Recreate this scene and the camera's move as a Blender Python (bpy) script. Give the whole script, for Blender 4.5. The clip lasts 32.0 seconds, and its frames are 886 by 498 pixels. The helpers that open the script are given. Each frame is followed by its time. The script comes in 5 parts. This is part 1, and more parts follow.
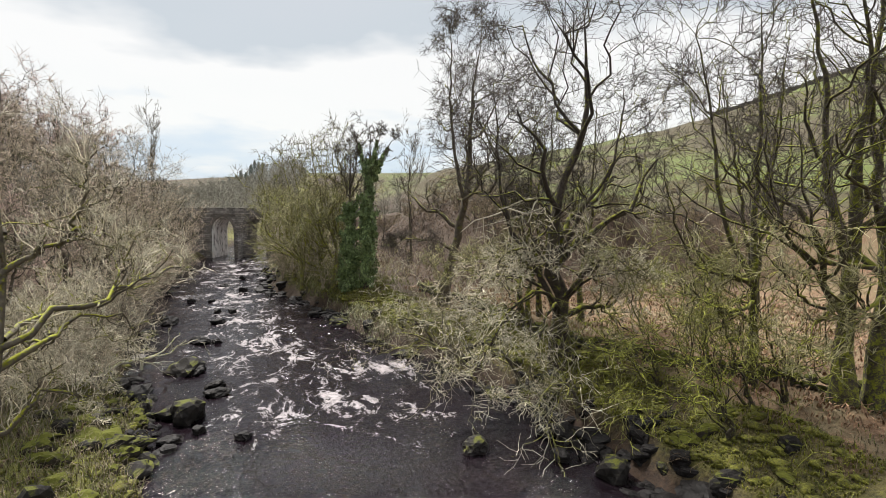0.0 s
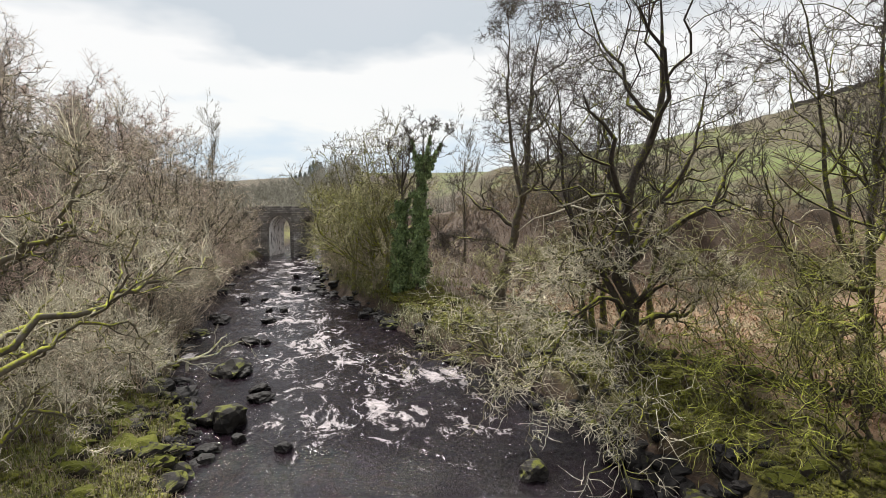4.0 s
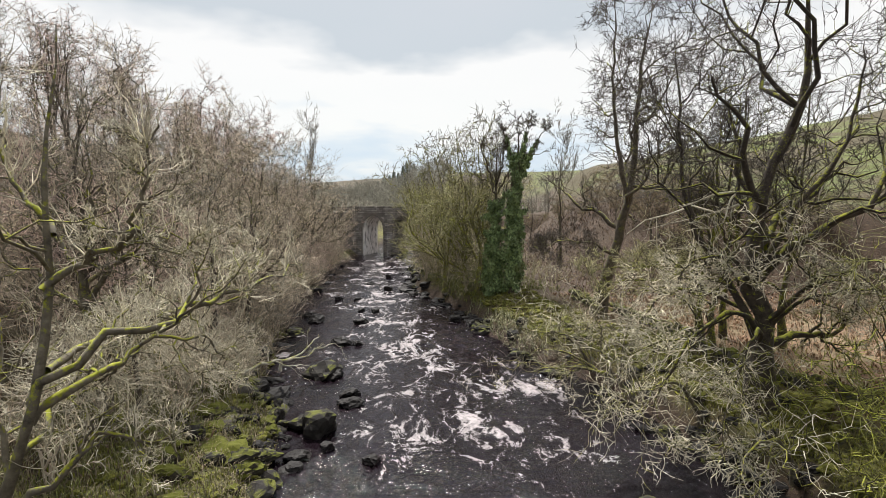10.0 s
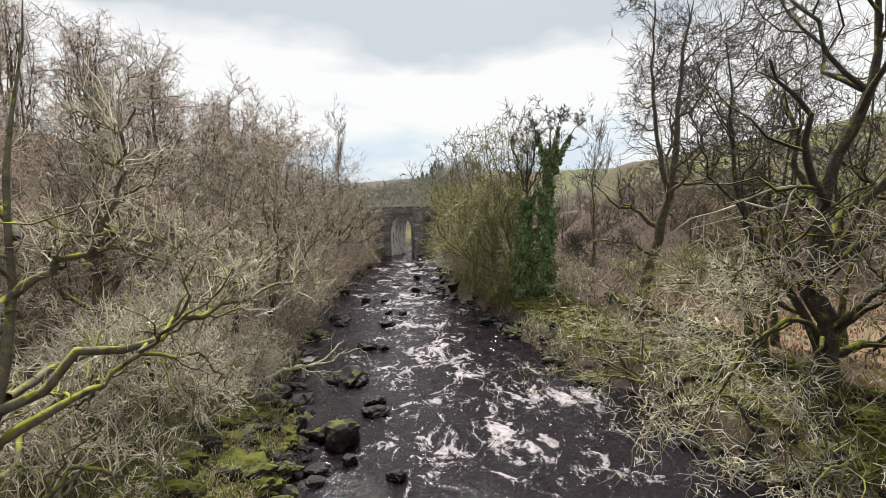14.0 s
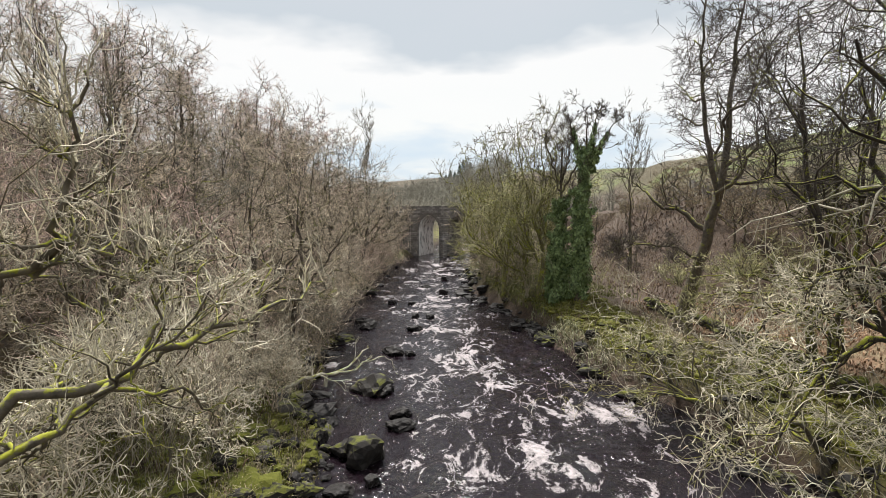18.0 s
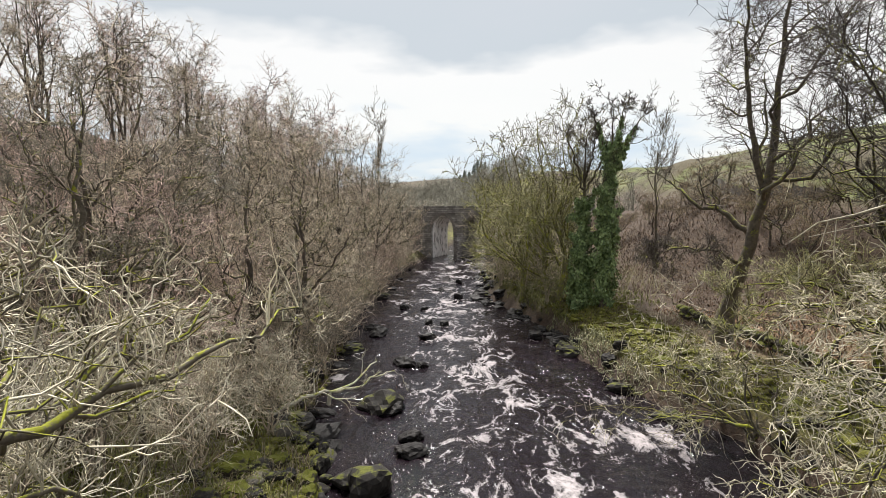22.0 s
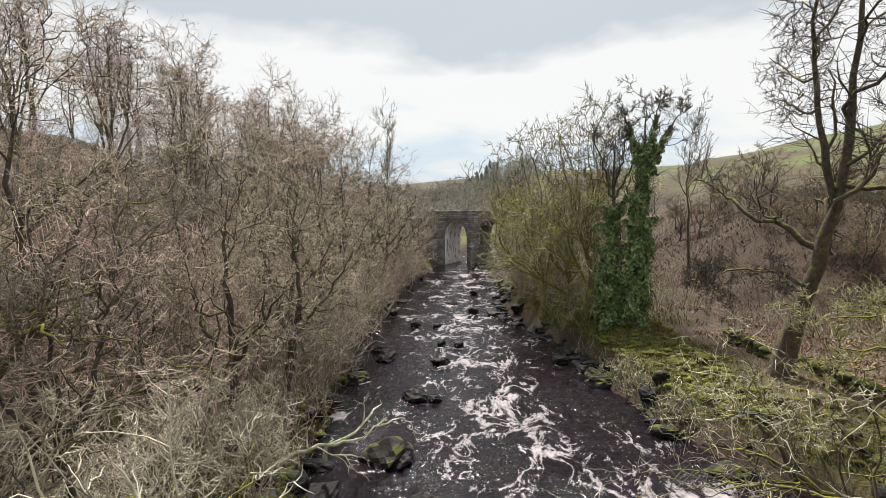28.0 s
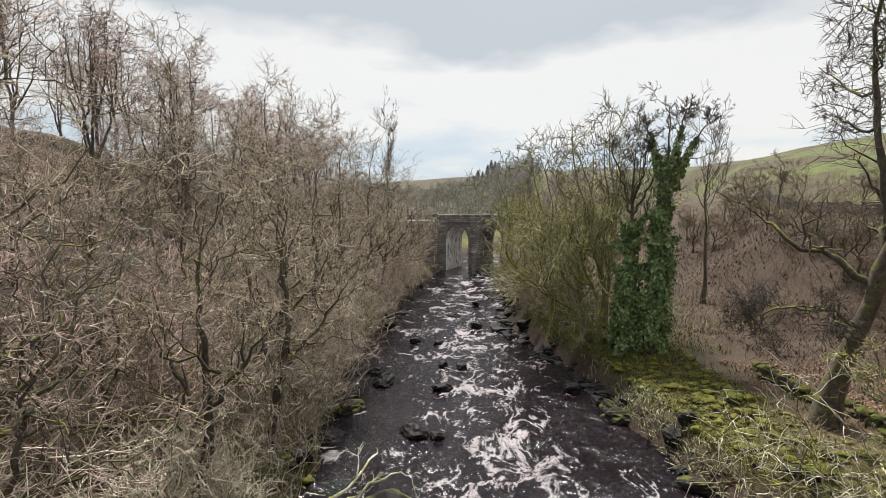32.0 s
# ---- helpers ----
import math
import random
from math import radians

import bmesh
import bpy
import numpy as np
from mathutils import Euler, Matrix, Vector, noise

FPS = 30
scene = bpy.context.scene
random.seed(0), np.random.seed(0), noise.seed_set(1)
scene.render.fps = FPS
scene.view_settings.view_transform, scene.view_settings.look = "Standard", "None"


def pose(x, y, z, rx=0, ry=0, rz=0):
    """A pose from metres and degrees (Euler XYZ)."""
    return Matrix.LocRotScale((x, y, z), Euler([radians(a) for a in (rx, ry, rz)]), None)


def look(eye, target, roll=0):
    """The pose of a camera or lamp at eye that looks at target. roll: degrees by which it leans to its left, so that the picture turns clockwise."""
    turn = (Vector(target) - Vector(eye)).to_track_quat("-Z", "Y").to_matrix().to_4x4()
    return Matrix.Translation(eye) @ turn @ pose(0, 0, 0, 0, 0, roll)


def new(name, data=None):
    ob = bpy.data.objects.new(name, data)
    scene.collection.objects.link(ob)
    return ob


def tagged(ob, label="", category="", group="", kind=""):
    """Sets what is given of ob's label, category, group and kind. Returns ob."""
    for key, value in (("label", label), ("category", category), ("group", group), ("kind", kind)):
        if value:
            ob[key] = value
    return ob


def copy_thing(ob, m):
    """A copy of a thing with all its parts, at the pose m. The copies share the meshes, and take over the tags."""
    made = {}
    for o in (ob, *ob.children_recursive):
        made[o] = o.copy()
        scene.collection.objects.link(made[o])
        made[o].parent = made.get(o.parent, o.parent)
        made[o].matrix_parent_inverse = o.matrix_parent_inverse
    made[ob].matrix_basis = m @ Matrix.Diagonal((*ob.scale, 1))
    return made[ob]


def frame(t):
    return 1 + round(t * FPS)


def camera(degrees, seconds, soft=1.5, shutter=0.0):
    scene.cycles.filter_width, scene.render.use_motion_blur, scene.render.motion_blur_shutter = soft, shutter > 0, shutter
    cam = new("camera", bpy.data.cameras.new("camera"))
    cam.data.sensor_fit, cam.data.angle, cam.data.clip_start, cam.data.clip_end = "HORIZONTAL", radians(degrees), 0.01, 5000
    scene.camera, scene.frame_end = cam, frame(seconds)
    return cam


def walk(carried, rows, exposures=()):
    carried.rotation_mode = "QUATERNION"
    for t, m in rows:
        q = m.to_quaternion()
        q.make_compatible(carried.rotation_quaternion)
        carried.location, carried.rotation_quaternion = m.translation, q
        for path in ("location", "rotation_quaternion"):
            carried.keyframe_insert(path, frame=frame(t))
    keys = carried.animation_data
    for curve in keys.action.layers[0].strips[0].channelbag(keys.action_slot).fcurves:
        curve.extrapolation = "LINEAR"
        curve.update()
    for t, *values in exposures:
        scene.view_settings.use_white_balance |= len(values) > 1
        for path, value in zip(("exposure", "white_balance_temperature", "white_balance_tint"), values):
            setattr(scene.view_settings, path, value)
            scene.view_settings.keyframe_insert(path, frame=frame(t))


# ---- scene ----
cam = camera(78.0, 32.0, soft=0.6)
PATH = [
    (0, (-0.21, -15.339, 9.245), (0.42, -13.45, 9.057), 0.4),
    (1, (-0.13, -14.921, 9.285), (0.462, -13.02, 9.095), 0.5),
    (2, (0.109, -14.325, 9.224), (0.651, -12.409, 9.033), 0.4),
    (3, (0.395, -13.851, 9.148), (0.882, -11.921, 8.957), 0.3),
    (6, (0.384, -12.762, 9.002), (0.72, -10.799, 8.811), 0.1),
    (7, (0.477, -12.401, 8.989), (0.755, -10.429, 8.796), -0.3),
    (8, (0.551, -12.084, 8.963), (0.77, -10.105, 8.768), -0.7),
    (9, (0.481, -11.989, 9.04), (0.645, -10.005, 8.847), -0.2),
    (10, (0.412, -11.866, 9.094), (0.523, -9.878, 8.901), -0.0),
    (11, (0.477, -11.613, 9.085), (0.548, -9.624, 8.89), -0.4),
    (12, (0.422, -11.301, 9.081), (0.481, -9.312, 8.889), 0.0),
    (13, (0.486, -10.92, 9.002), (0.518, -8.93, 8.808), -0.4),
    (14, (0.494, -10.621, 9.027), (0.499, -8.63, 8.834), -0.5),
    (17, (0.422, -9.498, 9.011), (0.349, -7.509, 8.816), -0.4),
    (18, (0.335, -9.064, 9.038), (0.241, -7.076, 8.843), -0.3),
    (19, (0.361, -8.538, 9.055), (0.248, -6.551, 8.859), -0.1),
    (20, (0.326, -7.906, 8.975), (0.203, -5.919, 8.781), -0.4),
    (21, (0.286, -7.289, 8.956), (0.15, -5.303, 8.763), -0.6),
    (22, (0.164, -6.774, 8.962), (0.019, -4.789, 8.769), -0.4),
    (23, (0.037, -6.259, 8.992), (-0.117, -4.274, 8.798), -0.2),
    (24, (0.003, -5.579, 8.982), (-0.163, -3.595, 8.789), -0.3),
    (25, (-0.027, -4.861, 9.047), (-0.201, -2.878, 8.855), -0.7),
    (28, (-0.154, -3.402, 9.509), (-0.344, -1.42, 9.318), -1.0),
    (29, (-0.34, -2.808, 9.767), (-0.528, -0.826, 9.573), -0.7),
    (30, (-0.407, -2.194, 9.976), (-0.597, -0.212, 9.779), -0.5),
    (31, (-0.528, -1.61, 10.19), (-0.716, 0.371, 9.99), -0.3),
    (32, (-0.677, -0.979, 10.324), (-0.862, 1.002, 10.123), 0.0),
]
walk(cam, [(t, look(eye, target, roll)) for t, eye, target, roll in PATH], [(0, 0.48), (22, 0.49), (28, 0.44), (32, 0.36)])

# ---- world and sun ----
world = bpy.data.worlds.new("overcast_sky")
scene.world = world
world.use_nodes = True
wn, wl = world.node_tree.nodes, world.node_tree.links
wn.clear()
w_out = wn.new("ShaderNodeOutputWorld")
w_bg = wn.new("ShaderNodeBackground")
w_sky = wn.new("ShaderNodeTexSky")
w_sky.sky_type = "NISHITA"
w_sky.sun_disc = False
w_sky.sun_elevation = radians(58)
w_sky.sun_rotation = radians(-18)
w_tc = wn.new("ShaderNodeTexCoord")
w_sep = wn.new("ShaderNodeSeparateXYZ")
wl.new(w_tc.outputs["Generated"], w_sep.inputs[0])


def wmath(op, a, b=None, c=None):
    n = wn.new("ShaderNodeMath")
    n.operation = op
    for i, v in enumerate((a, b, c)):
        if v is None:
            continue
        if isinstance(v, (int, float)):
            n.inputs[i].default_value = v
        else:
            wl.new(v, n.inputs[i])
    return n.outputs[0]


w_den = wmath("ADD", wmath("MAXIMUM", w_sep.outputs[2], 0.0), 0.16)
w_cu, w_cv = wmath("DIVIDE", w_sep.outputs[0], w_den), wmath("DIVIDE", w_sep.outputs[1], w_den)
w_com = wn.new("ShaderNodeCombineXYZ")
wl.new(w_cu, w_com.inputs[0])
wl.new(w_cv, w_com.inputs[1])
w_no = wn.new("ShaderNodeTexNoise")
w_no.inputs["Scale"].default_value = 0.75
w_no.inputs["Detail"].default_value = 5.0
w_no.inputs["Roughness"].default_value = 0.52
wl.new(w_com.outputs[0], w_no.inputs["Vector"])
# cloud deck: pale gap over the hills, bright broken edge, grey deck overhead
w_h = wmath("ADD", w_sep.outputs[2], wmath("MULTIPLY", wmath("SUBTRACT", w_no.outputs["Fac"], 0.5), 0.46))
w_ramp = wn.new("ShaderNodeValToRGB")
wl.new(w_h, w_ramp.inputs["Fac"])
cr = w_ramp.color_ramp
cr.elements[0].position, cr.elements[0].color = 0.0, (0.66, 0.78, 0.90, 1)
cr.elements[1].position, cr.elements[1].color = 1.0, (1.1, 1.12, 1.16, 1)
for p, c in ((0.06, (0.74, 0.83, 0.91, 1)), (0.12, (0.98, 0.98, 0.96, 1)), (0.21, (1.0, 0.99, 0.97, 1)), (0.27, (0.64, 0.69, 0.73, 1)), (0.42, (0.68, 0.71, 0.75, 1)), (0.6, (0.92, 0.94, 0.97, 1))):
    e = cr.elements.new(p)
    e.color = c
w_scale = wn.new("ShaderNodeMix")
w_scale.data_type = "RGBA"
w_scale.blend_type = "MULTIPLY"
w_scale.inputs["Factor"].default_value = 1.0
wl.new(w_sky.outputs[0], w_scale.inputs["A"])
w_scale.inputs["B"].default_value = (0.09, 0.09, 0.09, 1)
w_mix = wn.new("ShaderNodeMix")
w_mix.data_type = "RGBA"
w_mix.inputs["Factor"].default_value = 0.9
wl.new(w_scale.outputs["Result"], w_mix.inputs["A"])
wl.new(w_ramp.outputs["Color"], w_mix.inputs["B"])
wl.new(w_mix.outputs["Result"], w_bg.inputs["Color"])
w_bg.inputs["Strength"].default_value = 0.745
wl.new(w_bg.outputs[0], w_out.inputs["Surface"])

sun_data = bpy.data.lights.new("sun", "SUN")
sun_data.energy, sun_data.angle, sun_data.color = 6.2, radians(5), (1.0, 0.96, 0.9)
sun = new("sun", sun_data)
sun.matrix_world = look((-8, 26, 40), (0, 2, 0))


# ---- materials ----
def mat(name, rough=0.8):
    m = bpy.data.materials.new(name)
    m.use_nodes = True
    b = m.node_tree.nodes["Principled BSDF"]
    b.inputs["Roughness"].default_value = rough
    return m, m.node_tree.nodes, m.node_tree.links, b


def ntex(nodes, links, scale, detail=4.0, rough=0.55, coord="Object", stretch=None, warp=0.0):
    tc = nodes.new("ShaderNodeTexCoord")
    src = tc.outputs[coord]
    if stretch:
        mp = nodes.new("ShaderNodeMapping")
        mp.inputs["Scale"].default_value = stretch
        links.new(src, mp.inputs["Vector"])
        src = mp.outputs[0]
    n = nodes.new("ShaderNodeTexNoise")
    n.inputs["Scale"].default_value, n.inputs["Detail"].default_value, n.inputs["Roughness"].default_value = scale, detail, rough
    n.inputs["Distortion"].default_value = warp
    links.new(src, n.inputs["Vector"])
    return n.outputs["Fac"]


def ramp(nodes, links, fac, stops):
    r = nodes.new("ShaderNodeValToRGB")
    links.new(fac, r.inputs["Fac"])
    els = r.color_ramp.elements
    els[0].position, els[0].color = stops[0][0], (*stops[0][1], 1)
    els[1].position, els[1].color = stops[-1][0], (*stops[-1][1], 1)
    for p, c in stops[1:-1]:
        els.new(p).color = (*c, 1)
    return r.outputs["Color"]


def mixc(nodes, links, fac, a, b, blend="MIX"):
    n = nodes.new("ShaderNodeMix")
    n.data_type, n.blend_type = "RGBA", blend
    for key, v in (("Factor", fac), ("A", a), ("B", b)):
        sock = n.inputs[key]
        if isinstance(v, tuple):
            sock.default_value = (*v, 1)
        elif isinstance(v, (int, float)):
            sock.default_value = v
        else:
            links.new(v, sock)
    return n.outputs["Result"]


def nmath(nodes, links, op, a, b=0.0, clamp=False):
    n = nodes.new("ShaderNodeMath")
    n.operation, n.use_clamp = op, clamp
    for i, v in enumerate((a, b)):
        if isinstance(v, (int, float)):
            n.inputs[i].default_value = v
        else:
            links.new(v, n.inputs[i])
    return n.outputs[0]


def bump(nodes, links, b, fac, strength, dist=0.02):
    n = nodes.new("ShaderNodeBump")
    n.inputs["Strength"].default_value, n.inputs["Distance"].default_value = strength, dist
    links.new(fac, n.inputs["Height"])
    links.new(n.outputs[0], b.inputs["Normal"])


def bark_mat(name, dark, light, moss=0.0, moss_col=(0.17, 0.18, 0.02), scale=6.0, vary=0.3):
    """Bark with lichen patches, and moss on its upper side where moss > 0."""
    m, n, l, b = mat(name, 0.9)
    f = ntex(n, l, scale, 5, 0.65)
    col = ramp(n, l, f, ((0.3, dark), (0.7, light)))
    oi = n.new("ShaderNodeObjectInfo")
    col = mixc(n, l, nmath(n, l, "MULTIPLY", oi.outputs["Random"], 0.35), col, tuple(c * 0.7 for c in dark))
    if moss > 0:
        g = n.new("ShaderNodeNewGeometry")
        s = n.new("ShaderNodeSeparateXYZ")
        l.new(g.outputs["Normal"], s.inputs[0])
        patch = ntex(n, l, 3.2, 6, 0.75)
        k = nmath(n, l, "ADD", nmath(n, l, "MULTIPLY", s.outputs[2], 0.75), nmath(n, l, "MULTIPLY", nmath(n, l, "SUBTRACT", patch, 0.5), 4.2))
        k = nmath(n, l, "ADD", k, nmath(n, l, "MULTIPLY", nmath(n, l, "SUBTRACT", ntex(n, l, 17, 4, 0.7), 0.5), 2.4))
        k = nmath(n, l, "ADD", k, moss - 0.5)
        k = nmath(n, l, "MULTIPLY", k, 1.8, True)
        mc = mixc(n, l, ntex(n, l, 14, 3), tuple(c * 0.45 for c in moss_col), tuple(c * 1.35 for c in moss_col))
        col = mixc(n, l, k, col, mc)
    gi = n.new("ShaderNodeNewGeometry")
    tone = ramp(n, l, gi.outputs["Random Per Island"], ((0.0, (1 - vary, 1 - vary, 1 - vary)), (0.55, (1, 1, 1)), (1.0, (1 + vary, 1 + vary, 1 + vary * 0.9))))
    col = mixc(n, l, 1.0, col, tone, "MULTIPLY")
    l.new(col, b.inputs["Base Color"])
    bump(n, l, b, f, 0.6, 0.02)
    return m


M_BARK = bark_mat("bark_dark", (0.03, 0.024, 0.018), (0.14, 0.112, 0.082), 0.2, (0.22, 0.23, 0.02))
M_BARK_MOSS = bark_mat("bark_mossy", (0.022, 0.017, 0.012), (0.10, 0.082, 0.06), 0.55, (0.21, 0.225, 0.018))
M_BARK_LIME = bark_mat("bark_green", (0.07, 0.06, 0.03), (0.22, 0.195, 0.11), 0.6, (0.30, 0.31, 0.03))
M_BARK_ALDER = bark_mat("bark_alder", (0.016, 0.012, 0.010), (0.075, 0.058, 0.045), 0.22, (0.24, 0.25, 0.015))
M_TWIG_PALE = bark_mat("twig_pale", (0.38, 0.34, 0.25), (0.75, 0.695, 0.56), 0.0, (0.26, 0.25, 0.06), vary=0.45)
M_TWIG_GREY = bark_mat("twig_grey", (0.11, 0.095, 0.075), (0.33, 0.295, 0.23), 0.0, (0.2, 0.19, 0.05), vary=0.6)
# Distant twigs lightened and greyed to paint in aerial haze.
M_TWIG_HAZE = bark_mat("twig_haze", (0.17, 0.162, 0.13), (0.40, 0.38, 0.315), vary=0.4)
# Crown twigs coloured dark, as silhouettes against the bright sky.
M_TWIG_BACKLIT = bark_mat("twig_backlit", (0.03, 0.024, 0.02), (0.11, 0.088, 0.072), vary=0.5)
M_TWIG_PURPLE = bark_mat("twig_purple", (0.28, 0.198, 0.172), (0.66, 0.515, 0.455), vary=0.7)
M_TWIG_BROWN = bark_mat("twig_brown", (0.25, 0.205, 0.152), (0.62, 0.525, 0.415), 0.0, (0.18, 0.17, 0.04), vary=0.7)
M_TWIG_OLIVE = bark_mat("twig_olive", (0.23, 0.21, 0.12), (0.56, 0.52, 0.33), 0.1, (0.2, 0.21, 0.03), vary=0.6)
M_TWIG_MOSS = bark_mat("twig_mossy", (0.09, 0.08, 0.03), (0.27, 0.26, 0.10), 0.4, (0.28, 0.30, 0.03), vary=0.5)
M_BARK_OAK = bark_mat("bark_oak", (0.04, 0.033, 0.024), (0.22, 0.19, 0.14), 0.24, (0.24, 0.25, 0.012))
M_TWIG_RUST = bark_mat("twig_rust", (0.095, 0.067, 0.04), (0.29, 0.21, 0.132), vary=0.6)
M_BARK_WOOD = bark_mat("bark_wood", (0.03, 0.024, 0.02), (0.125, 0.10, 0.082), 0.22)
M_DEAD = bark_mat("deadwood", (0.26, 0.24, 0.19), (0.55, 0.51, 0.43), 0.1, (0.2, 0.2, 0.04))


def leaf_mat(name, a, b2, rough=0.5):
    m, n, l, b = mat(name, rough)
    g = n.new("ShaderNodeNewGeometry")
    l.new(ramp(n, l, g.outputs["Random Per Island"], ((0.0, a), (1.0, b2))), b.inputs["Base Color"])
    return m


M_IVY = leaf_mat("ivy_leaf", (0.04, 0.075, 0.021), (0.26, 0.345, 0.13), 0.5)
M_GRASS = leaf_mat("dry_grass", (0.10, 0.08, 0.045), (0.26, 0.213, 0.135), 0.8)
M_GRASS_GREEN = leaf_mat("green_grass", (0.06, 0.072, 0.012), (0.21, 0.22, 0.05), 0.8)
M_BRACKEN = leaf_mat("bracken", (0.12, 0.065, 0.035), (0.34, 0.21, 0.12), 0.85)
M_FERN = leaf_mat("fern", (0.08, 0.085, 0.035), (0.26, 0.255, 0.14), 0.7)
M_LITTER = leaf_mat("leaf_litter", (0.03, 0.017, 0.010), (0.125, 0.072, 0.042), 0.85)
M_MOSS_LEAF = leaf_mat("moss_fronds", (0.04, 0.034, 0.012), (0.21, 0.21, 0.02), 0.9)
# Needle green greyed and lightened, distance haze in the colour.
M_CONIFER_HAZE = leaf_mat("conifer_needles_haze", (0.09, 0.115, 0.095), (0.17, 0.20, 0.165), 0.8)


def moss_mat():
    m, n, l, b = mat("moss", 0.95)
    f = ntex(n, l, 9, 6, 0.7)
    big = ntex(n, l, 0.9, 3)
    # Darkest in the hollows of the bump noise, crevice shade in the colour.
    col = ramp(n, l, f, ((0.35, (0.03, 0.035, 0.004)), (0.7, (0.25, 0.255, 0.018))))
    col = mixc(n, l, nmath(n, l, "MULTIPLY", big, 0.55), col, (0.10, 0.08, 0.025))
    l.new(col, b.inputs["Base Color"])
    bump(n, l, b, f, 1.0, 0.06)
    return m


M_MOSS = moss_mat()


def rock_mat(name, a, b2, rough, moss=0.0):
    m, n, l, b = mat(name, rough)
    f = ntex(n, l, 3.5, 6, 0.65)
    col = ramp(n, l, f, ((0.3, a), (0.75, b2)))
    if moss > 0:
        g = n.new("ShaderNodeNewGeometry")
        s = n.new("ShaderNodeSeparateXYZ")
        l.new(g.outputs["Normal"], s.inputs[0])
        k = nmath(n, l, "ADD", s.outputs[2], nmath(n, l, "MULTIPLY", nmath(n, l, "SUBTRACT", ntex(n, l, 2.0, 4), 0.5), 2.5))
        k = nmath(n, l, "MULTIPLY", nmath(n, l, "SUBTRACT", k, 1.0 - moss), 3.0, True)
        col = mixc(n, l, k, col, mixc(n, l, ntex(n, l, 16, 3), (0.035, 0.04, 0.007), (0.125, 0.13, 0.02)))
    l.new(col, b.inputs["Base Color"])
    b.inputs["Specular IOR Level"].default_value = 0.15
    bump(n, l, b, f, 0.7, 0.05)
    return m


M_ROCK_WET = rock_mat("rock_wet", (0.005, 0.0045, 0.0045), (0.021, 0.018, 0.017), 0.6)
M_ROCK_MOSS = rock_mat("rock_mossy", (0.009, 0.008, 0.008), (0.036, 0.032, 0.028), 0.75, 0.25)
M_ROCK_MAT = rock_mat("rock_moss_coat", (0.02, 0.018, 0.014), (0.07, 0.06, 0.045), 0.9, 0.75)
M_WALL_STONE = rock_mat("wall_stone", (0.03, 0.027, 0.024), (0.12, 0.11, 0.1), 0.8, 0.75)
M_ROCK_DRY = rock_mat("rock_grey", (0.05, 0.045, 0.04), (0.17, 0.155, 0.14), 0.8, 0.3)


def stone_mat():
    """Coursed gritstone, weathered dark, with pale lime streaks."""
    m, n, l, b = mat("bridge_stone", 0.9)
    tc = n.new("ShaderNodeTexCoord")
    br = n.new("ShaderNodeTexBrick")
    mp = n.new("ShaderNodeMapping")
    mp.inputs["Rotation"].default_value = (radians(90), 0, 0)
    l.new(tc.outputs["Object"], mp.inputs["Vector"])
    l.new(mp.outputs[0], br.inputs["Vector"])
    br.inputs["Scale"].default_value = 1.0
    br.inputs["Brick Width"].default_value, br.inputs["Row Height"].default_value = 0.55, 0.28
    br.inputs["Mortar Size"].default_value = 0.02
    br.inputs["Color1"].default_value = (0.40, 0.37, 0.34, 1)
    br.inputs["Color2"].default_value = (0.16, 0.145, 0.13, 1)
    br.inputs["Mortar"].default_value = (0.10, 0.09, 0.082, 1)
    f = ntex(n, l, 0.9, 5, 0.6)
    streak = ntex(n, l, 1.0, 4, 0.6, "Object", (1.6, 1.6, 0.22))
    col = mixc(n, l, ramp(n, l, f, ((0.35, (0, 0, 0)), (0.65, (0.75, 0.75, 0.75)))), br.outputs["Color"], (0.07, 0.06, 0.057))
    col = mixc(n, l, ramp(n, l, streak, ((0.58, (0, 0, 0)), (0.75, (0.5, 0.5, 0.5)))), col, (0.26, 0.245, 0.22))
    l.new(col, b.inputs["Base Color"])
    bump(n, l, b, br.outputs["Fac"], -0.5, 0.03)
    return m


M_STONE = stone_mat()
M_VOUSSOIR = rock_mat("voussoir_stone", (0.09, 0.08, 0.072), (0.24, 0.215, 0.19), 0.85)


def pale_arch_mat():
    m, n, l, b = mat("pale_arch_stone", 0.85)
    streak = ntex(n, l, 1.6, 6, 0.7, "Object", (1.4, 1.4, 0.6))
    l.new(ramp(n, l, streak, ((0.36, (0.2, 0.175, 0.165)), (0.52, (0.84, 0.80, 0.78)))), b.inputs["Base Color"])
    bump(n, l, b, streak, 0.4, 0.03)
    return m


M_ARCH_PALE = pale_arch_mat()


